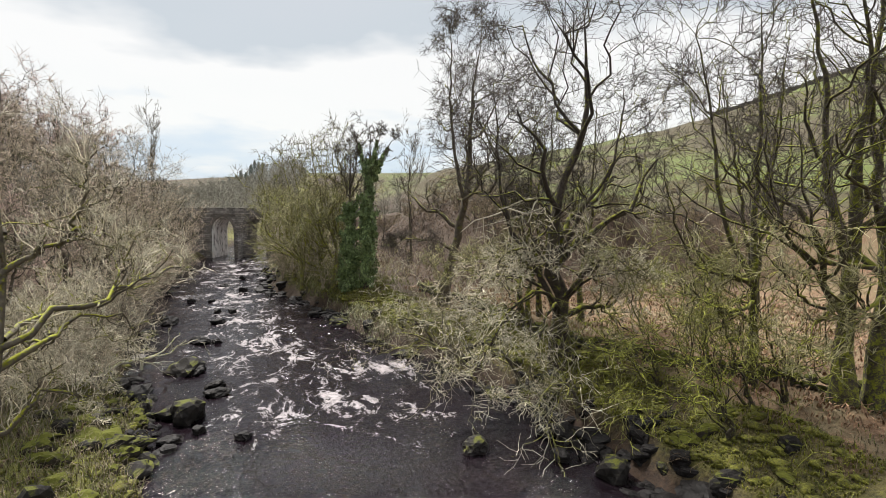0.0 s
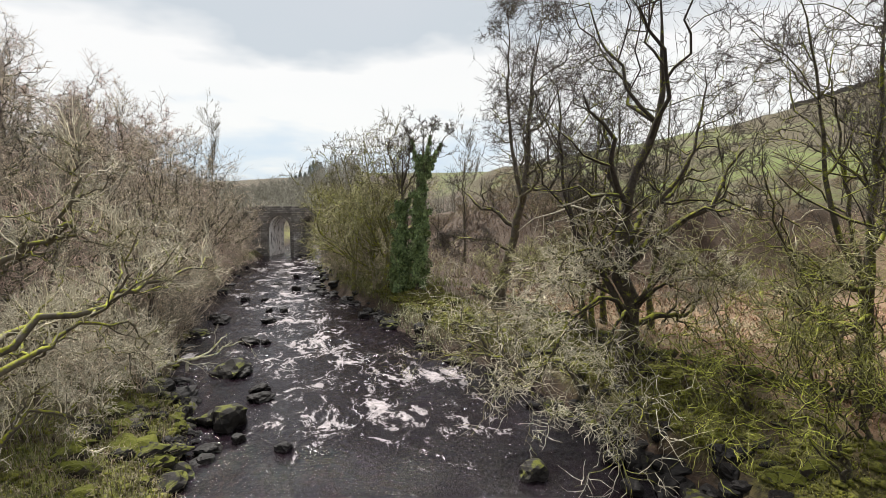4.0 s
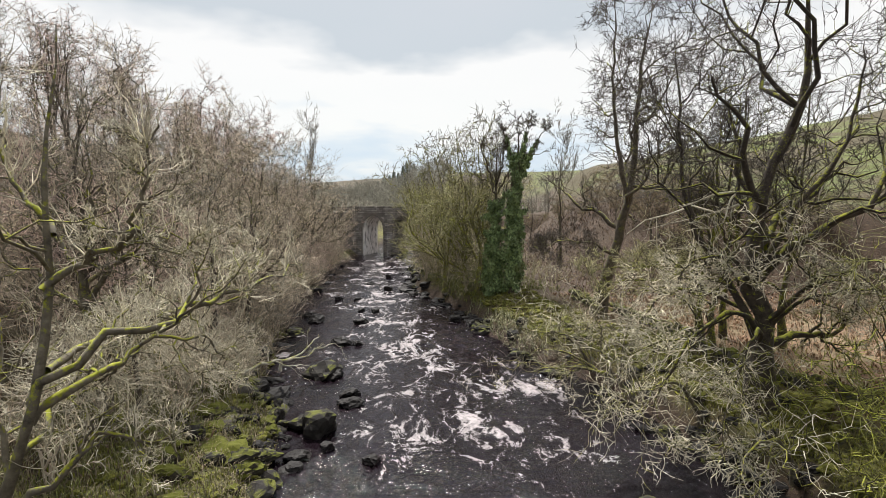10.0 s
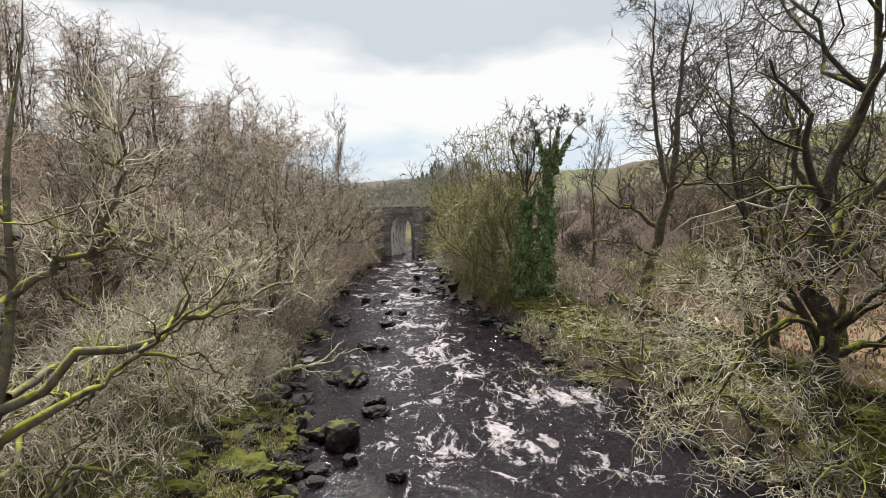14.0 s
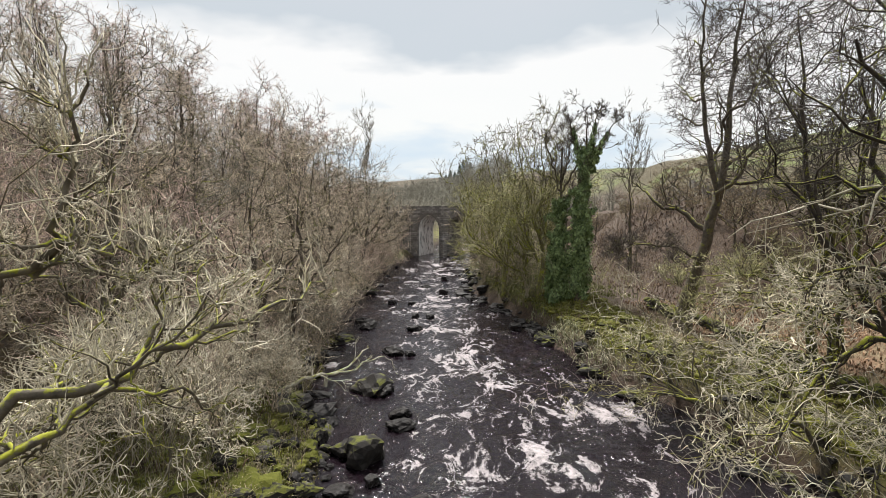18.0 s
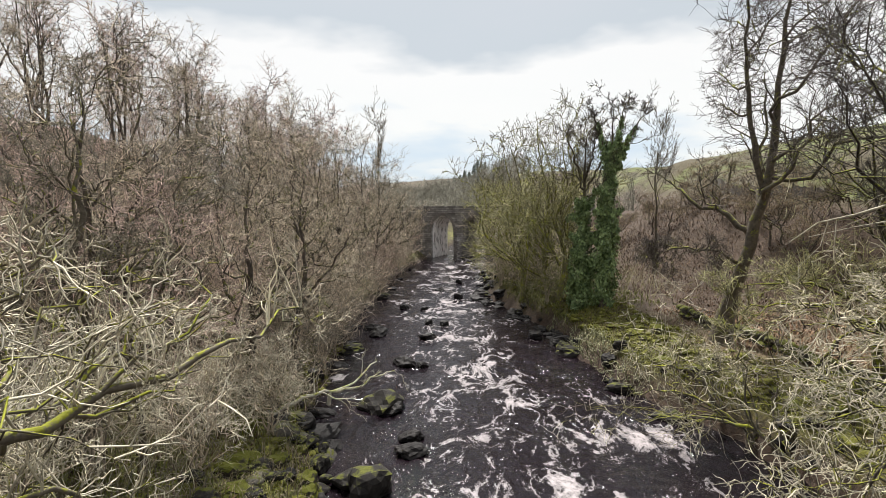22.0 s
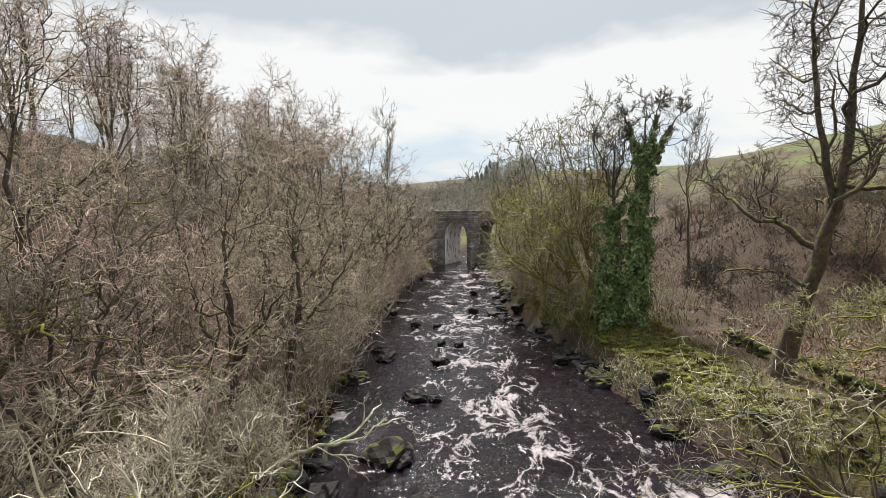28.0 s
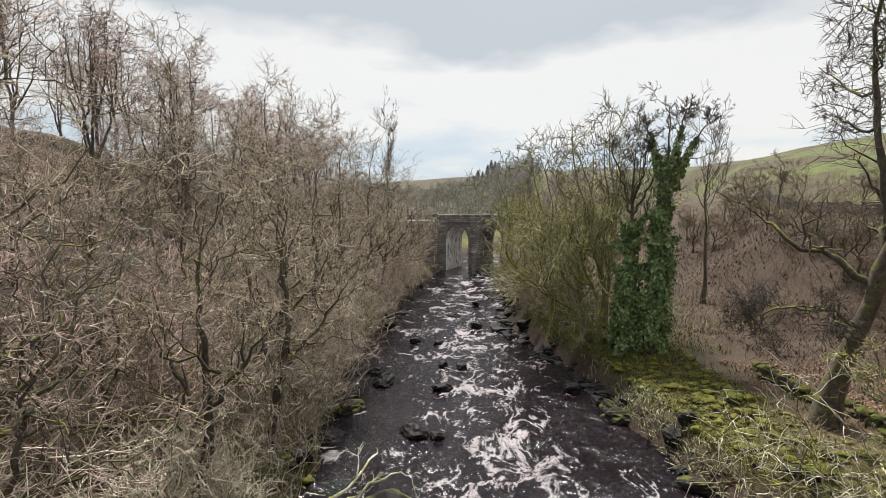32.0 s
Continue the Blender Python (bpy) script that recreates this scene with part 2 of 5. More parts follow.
def water_mat():
    m, n, l, b = mat("peaty_water", 0.07)
    b.inputs["IOR"].default_value = 1.33
    at = n.new("ShaderNodeAttribute")
    at.attribute_name = "foam"
    wide = ntex(n, l, 0.5, 3, 0.5, "Object", (1.0, 0.7, 1.0), 0.6)
    streaks = ntex(n, l, 1.2, 9, 0.7, "Object", (1.1, 0.62, 1.0), 0.8)
    fine = ntex(n, l, 8.0, 6, 0.8, "Object", (1.1, 0.75, 1.0), 0.8)
    vein = ntex(n, l, 0.8, 5, 0.6, "Object", (1.1, 0.65, 1.0), 0.9)
    vein = nmath(n, l, "SUBTRACT", 1.0, nmath(n, l, "ABSOLUTE", nmath(n, l, "SUBTRACT", nmath(n, l, "MULTIPLY", vein, 2.0), 1.0)))
    vein = nmath(n, l, "POWER", vein, 4.0)
    k = nmath(n, l, "ADD", nmath(n, l, "MULTIPLY", streaks, 0.7), nmath(n, l, "MULTIPLY", fine, 0.6))
    k = nmath(n, l, "ADD", k, nmath(n, l, "MULTIPLY", vein, 0.42))
    k = nmath(n, l, "ADD", k, nmath(n, l, "MULTIPLY", wide, 0.8))
    k = nmath(n, l, "ADD", k, nmath(n, l, "SUBTRACT", at.outputs["Fac"], 1.66))
    foam = nmath(n, l, "MULTIPLY", k, 4.2, True)
    water = mixc(n, l, ntex(n, l, 0.25, 3), (0.004, 0.0025, 0.0036), (0.010, 0.006, 0.0085))
    l.new(mixc(n, l, foam, water, (0.36, 0.325, 0.33)), b.inputs["Base Color"])
    l.new(nmath(n, l, "ADD", nmath(n, l, "MULTIPLY", foam, 0.9, True), 0.05), b.inputs["Roughness"])
    rip = nmath(n, l, "ADD", ntex(n, l, 3.0, 6, 0.6, "Object", (1.1, 0.8, 1.0), 1.2), nmath(n, l, "MULTIPLY", vein, 0.5))
    bump(n, l, b, rip, 0.85, 0.07)
    return m


M_WATER = water_mat()


def ground_mat():
    m, n, l, b = mat("ground", 0.95)
    def layer(name):
        a = n.new("ShaderNodeAttribute")
        a.attribute_name = name
        return a.outputs["Fac"]
    f1, f2 = ntex(n, l, 0.55, 5, 0.6), ntex(n, l, 5.0, 6, 0.7)
    litter = ramp(n, l, f2, ((0.3, (0.010, 0.006, 0.0035)), (0.7, (0.065, 0.037, 0.021))))
    grass = ramp(n, l, f2, ((0.3, (0.055, 0.078, 0.014)), (0.7, (0.125, 0.15, 0.03))))
    grass = mixc(n, l, ramp(n, l, f1, ((0.42, (0, 0, 0)), (0.66, (0.85, 0.85, 0.85)))), grass, (0.078, 0.066, 0.028))
    f0 = ntex(n, l, 0.05, 8, 0.7)
    grass = mixc(n, l, ramp(n, l, f0, ((0.45, (0, 0, 0)), (0.53, (0.95, 0.95, 0.95)))), grass, mixc(n, l, f2, (0.028, 0.022, 0.011), (0.09, 0.068, 0.033)))
    brack = ramp(n, l, f2, ((0.3, (0.08, 0.042, 0.022)), (0.7, (0.25, 0.15, 0.085))))
    brack = mixc(n, l, ramp(n, l, f1, ((0.4, (0, 0, 0)), (0.6, (1, 1, 1)))), brack, (0.19, 0.145, 0.08))
    mossc = ramp(n, l, f2, ((0.35, (0.03, 0.03, 0.008)), (0.65, (0.18, 0.18, 0.03))))
    col = mixc(n, l, layer("grass"), litter, grass)
    col = mixc(n, l, layer("bracken"), col, brack)
    mk = nmath(n, l, "MULTIPLY", layer("moss"), ramp(n, l, f1, ((0.35, (0.1, 0.1, 0.1)), (0.55, (1, 1, 1)))))
    col = mixc(n, l, mk, col, mossc)
    l.new(col, b.inputs["Base Color"])
    bump(n, l, b, f2, 0.9, 0.12)
    return m


M_GROUND = ground_mat()


# ---- geometry helpers ----
def mesh_np(name, verts, faces, material, smooth=True):
    """A mesh from numpy arrays: verts (N,3), faces (M,3 or 4)."""
    me = bpy.data.meshes.new(name)
    verts, faces = np.asarray(verts, np.float32), np.asarray(faces, np.int32)
    k = faces.shape[1]
    me.vertices.add(len(verts))
    me.vertices.foreach_set("co", verts.ravel())
    me.loops.add(faces.size)
    me.loops.foreach_set("vertex_index", faces.ravel())
    me.polygons.add(len(faces))
    me.polygons.foreach_set("loop_start", np.arange(0, faces.size, k, dtype=np.int32))
    me.polygons.foreach_set("use_smooth", np.full(len(faces), smooth))
    me.update(calc_edges=True)
    me.materials.append(material)
    return me


def part(name, me, parent, label=""):
    ob = new(name, me)
    ob.parent = parent
    return tagged(ob, label)


def root(name, x, y, z, label, category, group="", kind=""):
    ob = new(name)
    ob.location = (x, y, z)
    ob.empty_display_size = 0.3
    return tagged(ob, label, category, group, kind)


def unit(v):
    return v / np.maximum(np.linalg.norm(v, axis=-1, keepdims=True), 1e-9)


def tubes(P, R, sides):
    """Tapered tubes along polylines P (N,K,3) with radii R (N,K): verts and quads."""
    N, K, _ = P.shape
    T = np.empty_like(P)
    T[:, 1:-1] = P[:, 2:] - P[:, :-2]
    T[:, 0], T[:, -1] = P[:, 1] - P[:, 0], P[:, -1] - P[:, -2]
    T = unit(T)
    ref = np.where(np.abs(T[:, :1, 2:3]) > 0.8, np.array([1.0, 0, 0]), np.array([0, 0, 1.0]))
    A = unit(np.cross(T, np.broadcast_to(ref, T.shape)))
    B = np.cross(T, A)
    ang = np.arange(sides) * 2 * np.pi / sides
    V = P[:, :, None] + R[:, :, None, None] * (A[:, :, None] * np.cos(ang)[None, None, :, None] + B[:, :, None] * np.sin(ang)[None, None, :, None])
    i = np.arange(N)[:, None, None] * K * sides + np.arange(K - 1)[None, :, None] * sides
    s = np.arange(sides)[None, None, :]
    s2 = (s + 1) % sides
    F = np.stack([i + s, i + s2, i + s2 + sides, i + s + sides], -1)
    return V.reshape(-1, 3), F.reshape(-1, 4)


def join_np(chunks):
    vs, fs, off = [], [], 0
    for v, f in chunks:
        vs.append(v)
        fs.append(f + off)
        off += len(v)
    return np.concatenate(vs), np.concatenate(fs)


def grow(rng, S, D, L, r0, K, wiggle, up, tip=0.25):
    """Branches from S along D, length L, bending at random and by up (against gravity)."""
    N = len(S)
    P = np.empty((N, K, 3))
    P[:, 0] = S
    h = D.copy()
    for k in range(1, K):
        # the heading drifts slowly, each joint kinks away from it
        h = unit(h + rng.normal(0, wiggle * 0.55, (N, 3)) + np.array([0, 0, up]))
        d = unit(h + rng.normal(0, wiggle * 1.5, (N, 3)))
        P[:, k] = P[:, k - 1] + d * (L / (K - 1))[:, None]
    R = r0[:, None] * np.linspace(1, tip, K)[None]
    return P, R


def spawn(rng, P, R, n, t0, ang, ratio, K, wiggle, up, rmin, rk=0.6, spread=0.25, keep=0.5):
    """n children on each branch of P."""
    N, KP, _ = P.shape
    t = rng.uniform(t0, 1.0, (N, n)) * (KP - 1)
    i = np.minimum(t.astype(int), KP - 2)
    f = (t - i)[..., None]
    row = np.arange(N)[:, None]
    A, B = P[row, i], P[row, i + 1]
    S = (A + (B - A) * f).reshape(-1, 3)
    T = unit(B - A).reshape(-1, 3)
    rad = (R[row, i] * (1 - f[..., 0]) + R[row, i + 1] * f[..., 0]).ravel()
    q = unit(np.cross(T, rng.normal(0, 1, T.shape)))
    a = np.radians(rng.normal(ang, ang * spread, len(T)))[:, None]
    D = unit(T * np.cos(a) + q * np.sin(a))
    PL = np.linalg.norm(P[:, 1:] - P[:, :-1], axis=2).sum(1)
    L = np.repeat(PL, n) * ratio * rng.uniform(0.55, 1.3, len(T)) * (1.15 - keep * (t / (KP - 1)).ravel())
    return grow(rng, S, D, L, np.maximum(rad * rk, rmin), K, wiggle, up)


def resample(pts, K, rng, jitter):
    pts = np.asarray(pts, float)
    s = np.r_[0, np.cumsum(np.linalg.norm(pts[1:] - pts[:-1], axis=1))]
    u = np.linspace(0, s[-1], K)
    # smooth (Catmull-Rom) through the given bends
    out = []
    for v in u:
        j = min(np.searchsorted(s, v, "right") - 1, len(pts) - 2)
        f = (v - s[j]) / max(s[j + 1] - s[j], 1e-9)
        p0, p1, p2, p3 = pts[max(j - 1, 0)], pts[j], pts[j + 1], pts[min(j + 2, len(pts) - 1)]
        out.append(0.5 * (2 * p1 + (p2 - p0) * f + (2 * p0 - 5 * p1 + 4 * p2 - p3) * f * f + (3 * p1 - p0 - 3 * p2 + p3) * f ** 3))
    out = np.array(out)
    out[1:] += rng.normal(0, jitter, (K - 1, 3))
    return out


def tree(name, at, stems, seed, label, limbs=8, n2=6, n3=6, n4=5, limb_ratio=0.5, ratio=0.5, wiggle=0.16, up=0.05,
         droop=0.0, twig_r=0.007, bark=None, twig=None, limb_parts=True, category="tree", group="", ang=48, t0=0.3, fine=0.5, curl=False, pale_low=None, pale_keep=1.0, shoots=None, within=None):
    """A bare tree. stems: (points from the base, radius at the foot, radius at the tip)."""
    rng = np.random.default_rng(seed)
    bark, twig = bark or M_BARK, twig or M_TWIG_GREY
    ob = root(name, *at, label, category, group)
    low = []
    for pts, ra, rb in stems:
        P = resample(pts, 16, rng, 0.055)[None]
        R = (rb + (ra - rb) * (1 - np.linspace(0, 1, 16)) ** 1.35)[None]
        R[:, -3:] *= np.array([0.8, 0.55, 0.3])
        if abs(pts[0][2]) < 0.3:
            R[:, 0] *= 1.6
            R[:, 1] *= 1.3
            R[:, 2] *= 1.08
            P[:, 0, 2] -= 0.5
        R *= rng.uniform(0.9, 1.12, R.shape)
        part("trunk" if abs(pts[0][2]) < 0.3 else "limb", mesh_np("trunk", *tubes(P, R, 9), bark), ob)
        low.append((P, R))
    P0, R0 = np.concatenate([p for p, _ in low]), np.concatenate([r for _, r in low])
    P1, R1 = spawn(rng, P0, R0, limbs, t0, ang, limb_ratio, 9, wiggle, up, twig_r * 1.7)
    if within:
        # limbs that would reach out over the open river are left off
        ok = (P1[:, :, 0].max(1) < within[0]) & ((P1[:, :, 2] - np.maximum(0, 2.0 - P1[:, :, 1])).max(1) < within[1])
        P1, R1 = P1[ok], R1[ok]
    if limb_parts:
        for k in range(len(P1)):
            part("limb", mesh_np("limb", *tubes(P1[k:k + 1], R1[k:k + 1], 6), bark), ob)
        chunks = []
    else:
        chunks = [tubes(P1, R1, 5)]
    P2, R2 = spawn(rng, P1, R1, n2, 0.2, ang, ratio, 6, wiggle * 1.2, up - droop * 0.5, twig_r * 1.4)
    chunks.append(tubes(P2, R2, 4))
    tagged(part("branchwork", mesh_np("branchwork", *join_np(chunks), bark), ob), kind="stuff")
    if within:
        ok = P2[:, :, 0].max(1) < within[0] + 0.2
        P2, R2 = P2[ok], R2[ok]
    P3, R3 = spawn(rng, P2, R2, n3, 0.12, ang, ratio * 1.05, (6 if curl else 4) if limb_parts else 3, wiggle * 0.75, up - droop, twig_r * 1.2)
    P4, R4 = spawn(rng, P3, R3, n4, 0.1, ang * 0.95, fine, (4 if curl else 3) if limb_parts else 2, wiggle * 0.65, up - droop * 0.6, twig_r)
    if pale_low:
        # twigs below the given height are coloured paler, the backlit crown above darker
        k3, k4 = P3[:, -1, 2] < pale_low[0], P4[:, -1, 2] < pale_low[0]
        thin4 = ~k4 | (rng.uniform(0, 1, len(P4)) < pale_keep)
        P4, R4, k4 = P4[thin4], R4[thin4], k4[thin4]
        tagged(part("lower_crown", mesh_np("lower_crown", *join_np([tubes(P3[k3], R3[k3] * 1.25, 3), tubes(P4[k4], R4[k4] * 1.25, 3)]), pale_low[1]), ob, "lower twigs, pale with lichen and coloured lighter than the backlit crown"), kind="stuff")
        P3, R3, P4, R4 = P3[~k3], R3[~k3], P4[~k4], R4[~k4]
    tw = [tubes(P3, R3, 3), tubes(P4, R4, 3)]
    if shoots:
        # upright shoots along the boughs, each with a few spurs
        Ps, Rs = spawn(rng, P0[1:], R0[1:], shoots[0], 0.25, 70, 0.0, 6, 0.1, 0.0, shoots[2])
        S = Ps[:, 0]
        D = unit(rng.normal(0, 0.36, S.shape) + np.array([0, 0, 1.0]))
        Ps, Rs = grow(rng, S, D, shoots[1] * rng.uniform(0.4, 1.25, len(S)), shoots[2] * rng.uniform(0.7, 1.2, len(S)), 7, 0.14, 0.05, 0.4)
        Pk, Rk = spawn(rng, Ps, Rs, 5, 0.15, 42, 0.5, 4, 0.2, 0.1, shoots[2] * 0.5, rk=0.7)
        tagged(part("shoot_growth", mesh_np("shoot_growth", *join_np([tubes(Ps, Rs, 5), tubes(Pk, Rk, 4)]), M_TWIG_PALE), ob, "pale upright lichen-covered shoots"), kind="stuff")
    tagged(part("crown", mesh_np("crown", *join_np(tw), twig), ob), kind="stuff")
    return ob


# ---- lie of the land ----
def curve(y, ys, xs):
    return np.interp(y, ys, xs)


LY, LX = (-60, -20, 3, 8, 15, 23, 28, 40, 54, 68, 90, 130, 200), (-4, -3.2, -3.6, -4.6, -6.9, -7.8, -9.0, -9.2, -9.4, -8.2, -6, 4, 20)
RY, RX = (-60, -20, -2, 5, 9, 13, 17, 20, 26, 30, 33, 38, 45, 54, 62, 72, 90, 130, 200), (13, 12, 11.6, 11.2, 10.4, 9.6, 7.4, 6.3, 5.2, 4.4, 3.0, 1.4, 0.6, 0.2, 3.5, 9, 14, 22, 34)


def smooth(a, b, x):
    t = np.clip((x - a) / (b - a), 0, 1)
    return t * t * (3 - 2 * t)


def vn(x, y, seed):
    """Value noise, -1 to 1, one lattice cell per unit."""
    xi, yi = np.floor(x), np.floor(y)
    fx, fy = x - xi, y - yi
    fx, fy = fx * fx * (3 - 2 * fx), fy * fy * (3 - 2 * fy)

    def h(a, c):
        v = np.sin(a * 127.1 + c * 311.7 + seed * 74.7) * 43758.5453
        return (v - np.floor(v)) * 2 - 1

    top = h(xi, yi) * (1 - fx) + h(xi + 1, yi) * fx
    bot = h(xi, yi + 1) * (1 - fx) + h(xi + 1, yi + 1) * fx
    return top * (1 - fy) + bot * fy


def wob(x, y, s, seed=0.0):
    """Smooth unevenness, about -1 to 1."""
    return 0.85 * vn(x * s * 0.45, y * s * 0.45, seed) + 0.4 * vn(x * s + 7.3, y * s, seed + 3.0)


def land(x, y):
    """Height, and the weights of grass, bracken and moss."""
    x, y = np.asarray(x, float), np.asarray(y, float)
    xl = curve(y, LY, LX) + 0.35 * wob(x * 0, y, 1.1, 2.0)
    xr = curve(y, RY, RX) + 0.35 * wob(x * 0, y, 1.3, 5.0)
    dl, dr = xl - x, x - xr
    ridge = curve(y, (-60, 40, 58, 74, 100, 240), (16, 15.5, 12, 7, 7, 8))
    left = -0.5 + 1.5 * smooth(-0.8, 1.6, dl) + 1.0 * smooth(1.5, 6, dl) + (ridge - 2) * smooth(4, 30, dl) ** 0.9 + 3 * smooth(30, 90, dl)
    foot = curve(y, (-60, 0, 23, 33, 45, 60, 80, 110), (58, 46, 31, 17, 12, 12, 16, 26))
    s = x - foot
    dist = np.hypot(x, y + 12)
    az = np.degrees(np.arctan2(x, y + 12))
    crest = 9.3 + 150 * np.tan(np.radians(curve(az, (0, 13, 20, 28, 34, 42, 50, 57, 75), (1.8, 2.4, 3.2, 4.6, 5.5, 7.0, 9.2, 11.4, 14))))
    right = -0.5 + 1.7 * smooth(-0.8, 1.4, dr) + 0.9 * smooth(1.0, 4.0, dr) + 6.0 * smooth(0, 13, s) * smooth(0.5, 8, dr)
    right = right + (crest - 8.1) * np.clip((dist - 52) / 98, 0, 1) ** 1.1 * smooth(8, 22, s) - 0.06 * np.maximum(dist - 150, 0) * smooth(400, 200, dist)
    far = smooth(95, 240, y)
    h = np.where(dl > -0.8, left, np.where(dr > -0.8, right, -0.5))
    h = h + far * smooth(3, 20, np.maximum(dl, dr)) * (9.5 + 0.10 * x - h) * (np.abs(x) < 1e9) * 0.75 * (x < 60)
    h = h + smooth(250, 900, dist) * 30
    h = np.maximum(h, curve(x, (-60, -26, -14, -5, 12, 60), (5, 3.0, 6.5, 11.5, 17.5, 20)) * smooth(135, 215, y) - 0.5)
    edge = np.maximum(dl, dr)
    bank = smooth(9, 14, x) + smooth(-11, -16, x)
    h = np.maximum(h, (6.75 * bank - 0.5 * (1 - bank)) * smooth(11, 3.5, np.abs(y - 74.9)) - 0.5)
    h = h + (0.22 * wob(x, y, 0.8, 1.0) + 0.10 * wob(x, y, 2.9, 4.0)) * smooth(0.4, 3, edge)
    grass = smooth(10, 16, s) * (dr > 0)
    brack = smooth(2.5, 5, dr) * (1 - smooth(10, 16, s)) * (dr > 0) * (0.08 + 0.92 * smooth(26, 12, y))
    moss = (dr > -0.8) * smooth(5.5, 1.5, dr) * 0.9 * smooth(0.3, 1.6, dr) + (dl > -0.8) * (smooth(9, 2, dl) * 0.8 + 0.2) * smooth(0.2, 1.4, dl)
    return h, np.clip(grass, 0, 1), np.clip(brack, 0, 1), np.clip(moss, 0, 1)


def gz(x, y):
    return float(land(x, y)[0])


def axis_steps(lo, hi, fine_lo, fine_hi, fine, ratio=1.14):
    mid = list(np.arange(fine_lo, fine_hi + 1e-6, fine))
    a, step = [fine_lo], fine
    while a[-1] > lo:
        step *= ratio
        a.append(a[-1] - step)
    b, step = [fine_hi], fine
    while b[-1] < hi:
        step *= ratio
        b.append(b[-1] + step)
    return np.array(a[:0:-1] + mid + b[1:])


gx = axis_steps(-2500, 2500, -36, 48, 0.45)
gy = axis_steps(-2500, 2500, -24, 80, 0.55)
X, Y = np.meshgrid(gx, gy, indexing="ij")
Hh, Wg, Wb, Wm = land(X, Y)
idx = np.arange(X.size).reshape(X.shape)
quads = np.stack([idx[:-1, :-1], idx[1:, :-1], idx[1:, 1:], idx[:-1, 1:]], -1).reshape(-1, 4)
ground_me = mesh_np("ground", np.stack([X, Y, Hh], -1).reshape(-1, 3), quads, M_GROUND)
for nm, w in (("grass", Wg), ("bracken", Wb), ("moss", Wm)):
    ground_me.attributes.new(nm, "FLOAT", "POINT").data.foreach_set("value", w.astype(np.float32).ravel())
tagged(new("ground", ground_me), "valley floor and hillsides of leaf litter, moss and rough grass", "ground", kind="structure")

# ---- river ----
wy = np.concatenate([np.arange(-95, -24, 3), np.arange(-24, -13, 0.5), np.arange(-13, 26, 0.11), np.arange(26, 60, 0.22), np.arange(60, 100, 0.6), np.arange(100, 201, 3)])
U, Yw = np.meshgrid(np.linspace(0, 1, 150), wy, indexing="ij")
Xl, Xr = curve(Yw, LY, LX) - 1.6, curve(Yw, RY, RX) + 1.6
Xw = Xl + (Xr - Xl) * U
rough_w = np.clip(0.75 + 0.6 * vn(Xw * 0.22, Yw * 0.2, 3.0), 0.3, 1.3)
bx, by = Xw + 0.5 * vn(Xw * 0.5, Yw * 0.5, 11.0), Yw + 0.5 * vn(Xw * 0.5, Yw * 0.5, 12.0)
Zw = 0.09 * vn(bx * 0.45, by * 0.7, 0.5) + 0.09 * (0.5 - np.abs(vn(bx * 1.0, by * 1.2, 2.2))) + 0.065 * (0.5 - np.abs(vn(bx * 2.1, by * 2.3, 4.4))) + 0.035 * (0.5 - np.abs(vn(bx * 4.2, by * 4.3, 6.1)))
Zw = Zw * rough_w * (0.95 - 0.5 * smooth(16, 45, Yw))
chan = curve(Yw, (-20, -5, 4, 9, 14, 20, 28, 40, 60, 80, 120), (5.0, 4.6, 4.6, 4.0, 3.2, 0.8, -1.0, -3.0, -3.6, 0, 8))
foam_sheen_w = 0.23 * np.exp(-((Xw - chan) / 5.6) ** 2) * smooth(1.5, 8, Yw) + 0.03 * smooth(16, 34, Yw) + 0.045
# Foam raised on the left and near y 64 also paints sky-bright water.
foam_sheen_w = foam_sheen_w + 0.06 * np.exp(-((Xw + 1.5) / 3.2) ** 2) * smooth(3, 8, Yw) * smooth(30, 18, Yw) + 0.4 * np.exp(-((Xw - 4.5) / 2.5) ** 2 - ((Yw - 64) / 4) ** 2)
foam_sheen_w = foam_sheen_w + 0.10 * np.exp(-((Xw - 0.2) / 1.3) ** 2 - ((Yw - 8.0) / 2.0) ** 2) + 0.2 * np.exp(-((Xw - 6.8) / 2.0) ** 2 - ((Yw - 13) / 1.4) ** 2)
foam_sheen_w = foam_sheen_w + 0.5 * np.exp(-((Xw + 7.0) / 0.5) ** 2 - ((Yw - 19.2) / 0.6) ** 2) + 0.5 * np.exp(-((Xw + 7.2) / 0.4) ** 2 - ((Yw - 23.8) / 0.5) ** 2)
foam_sheen_w = foam_sheen_w - 0.25 * np.exp(-((Xw - 3.6) / 1.6) ** 2 - ((Yw - 23) / 2.5) ** 2)
wi = np.arange(Xw.size).reshape(Xw.shape)
wq = np.stack([wi[:-1, :-1], wi[1:, :-1], wi[1:, 1:], wi[:-1, 1:]], -1).reshape(-1, 4)
water_me = mesh_np("river", np.stack([Xw, Yw, Zw], -1).reshape(-1, 3), wq, M_WATER)
water_me.attributes.new("foam", "FLOAT", "POINT").data.foreach_set("value", foam_sheen_w.astype(np.float32).ravel())
tagged(new("water", water_me), "dark peaty river running in white-flecked rapids", "river", kind="structure")


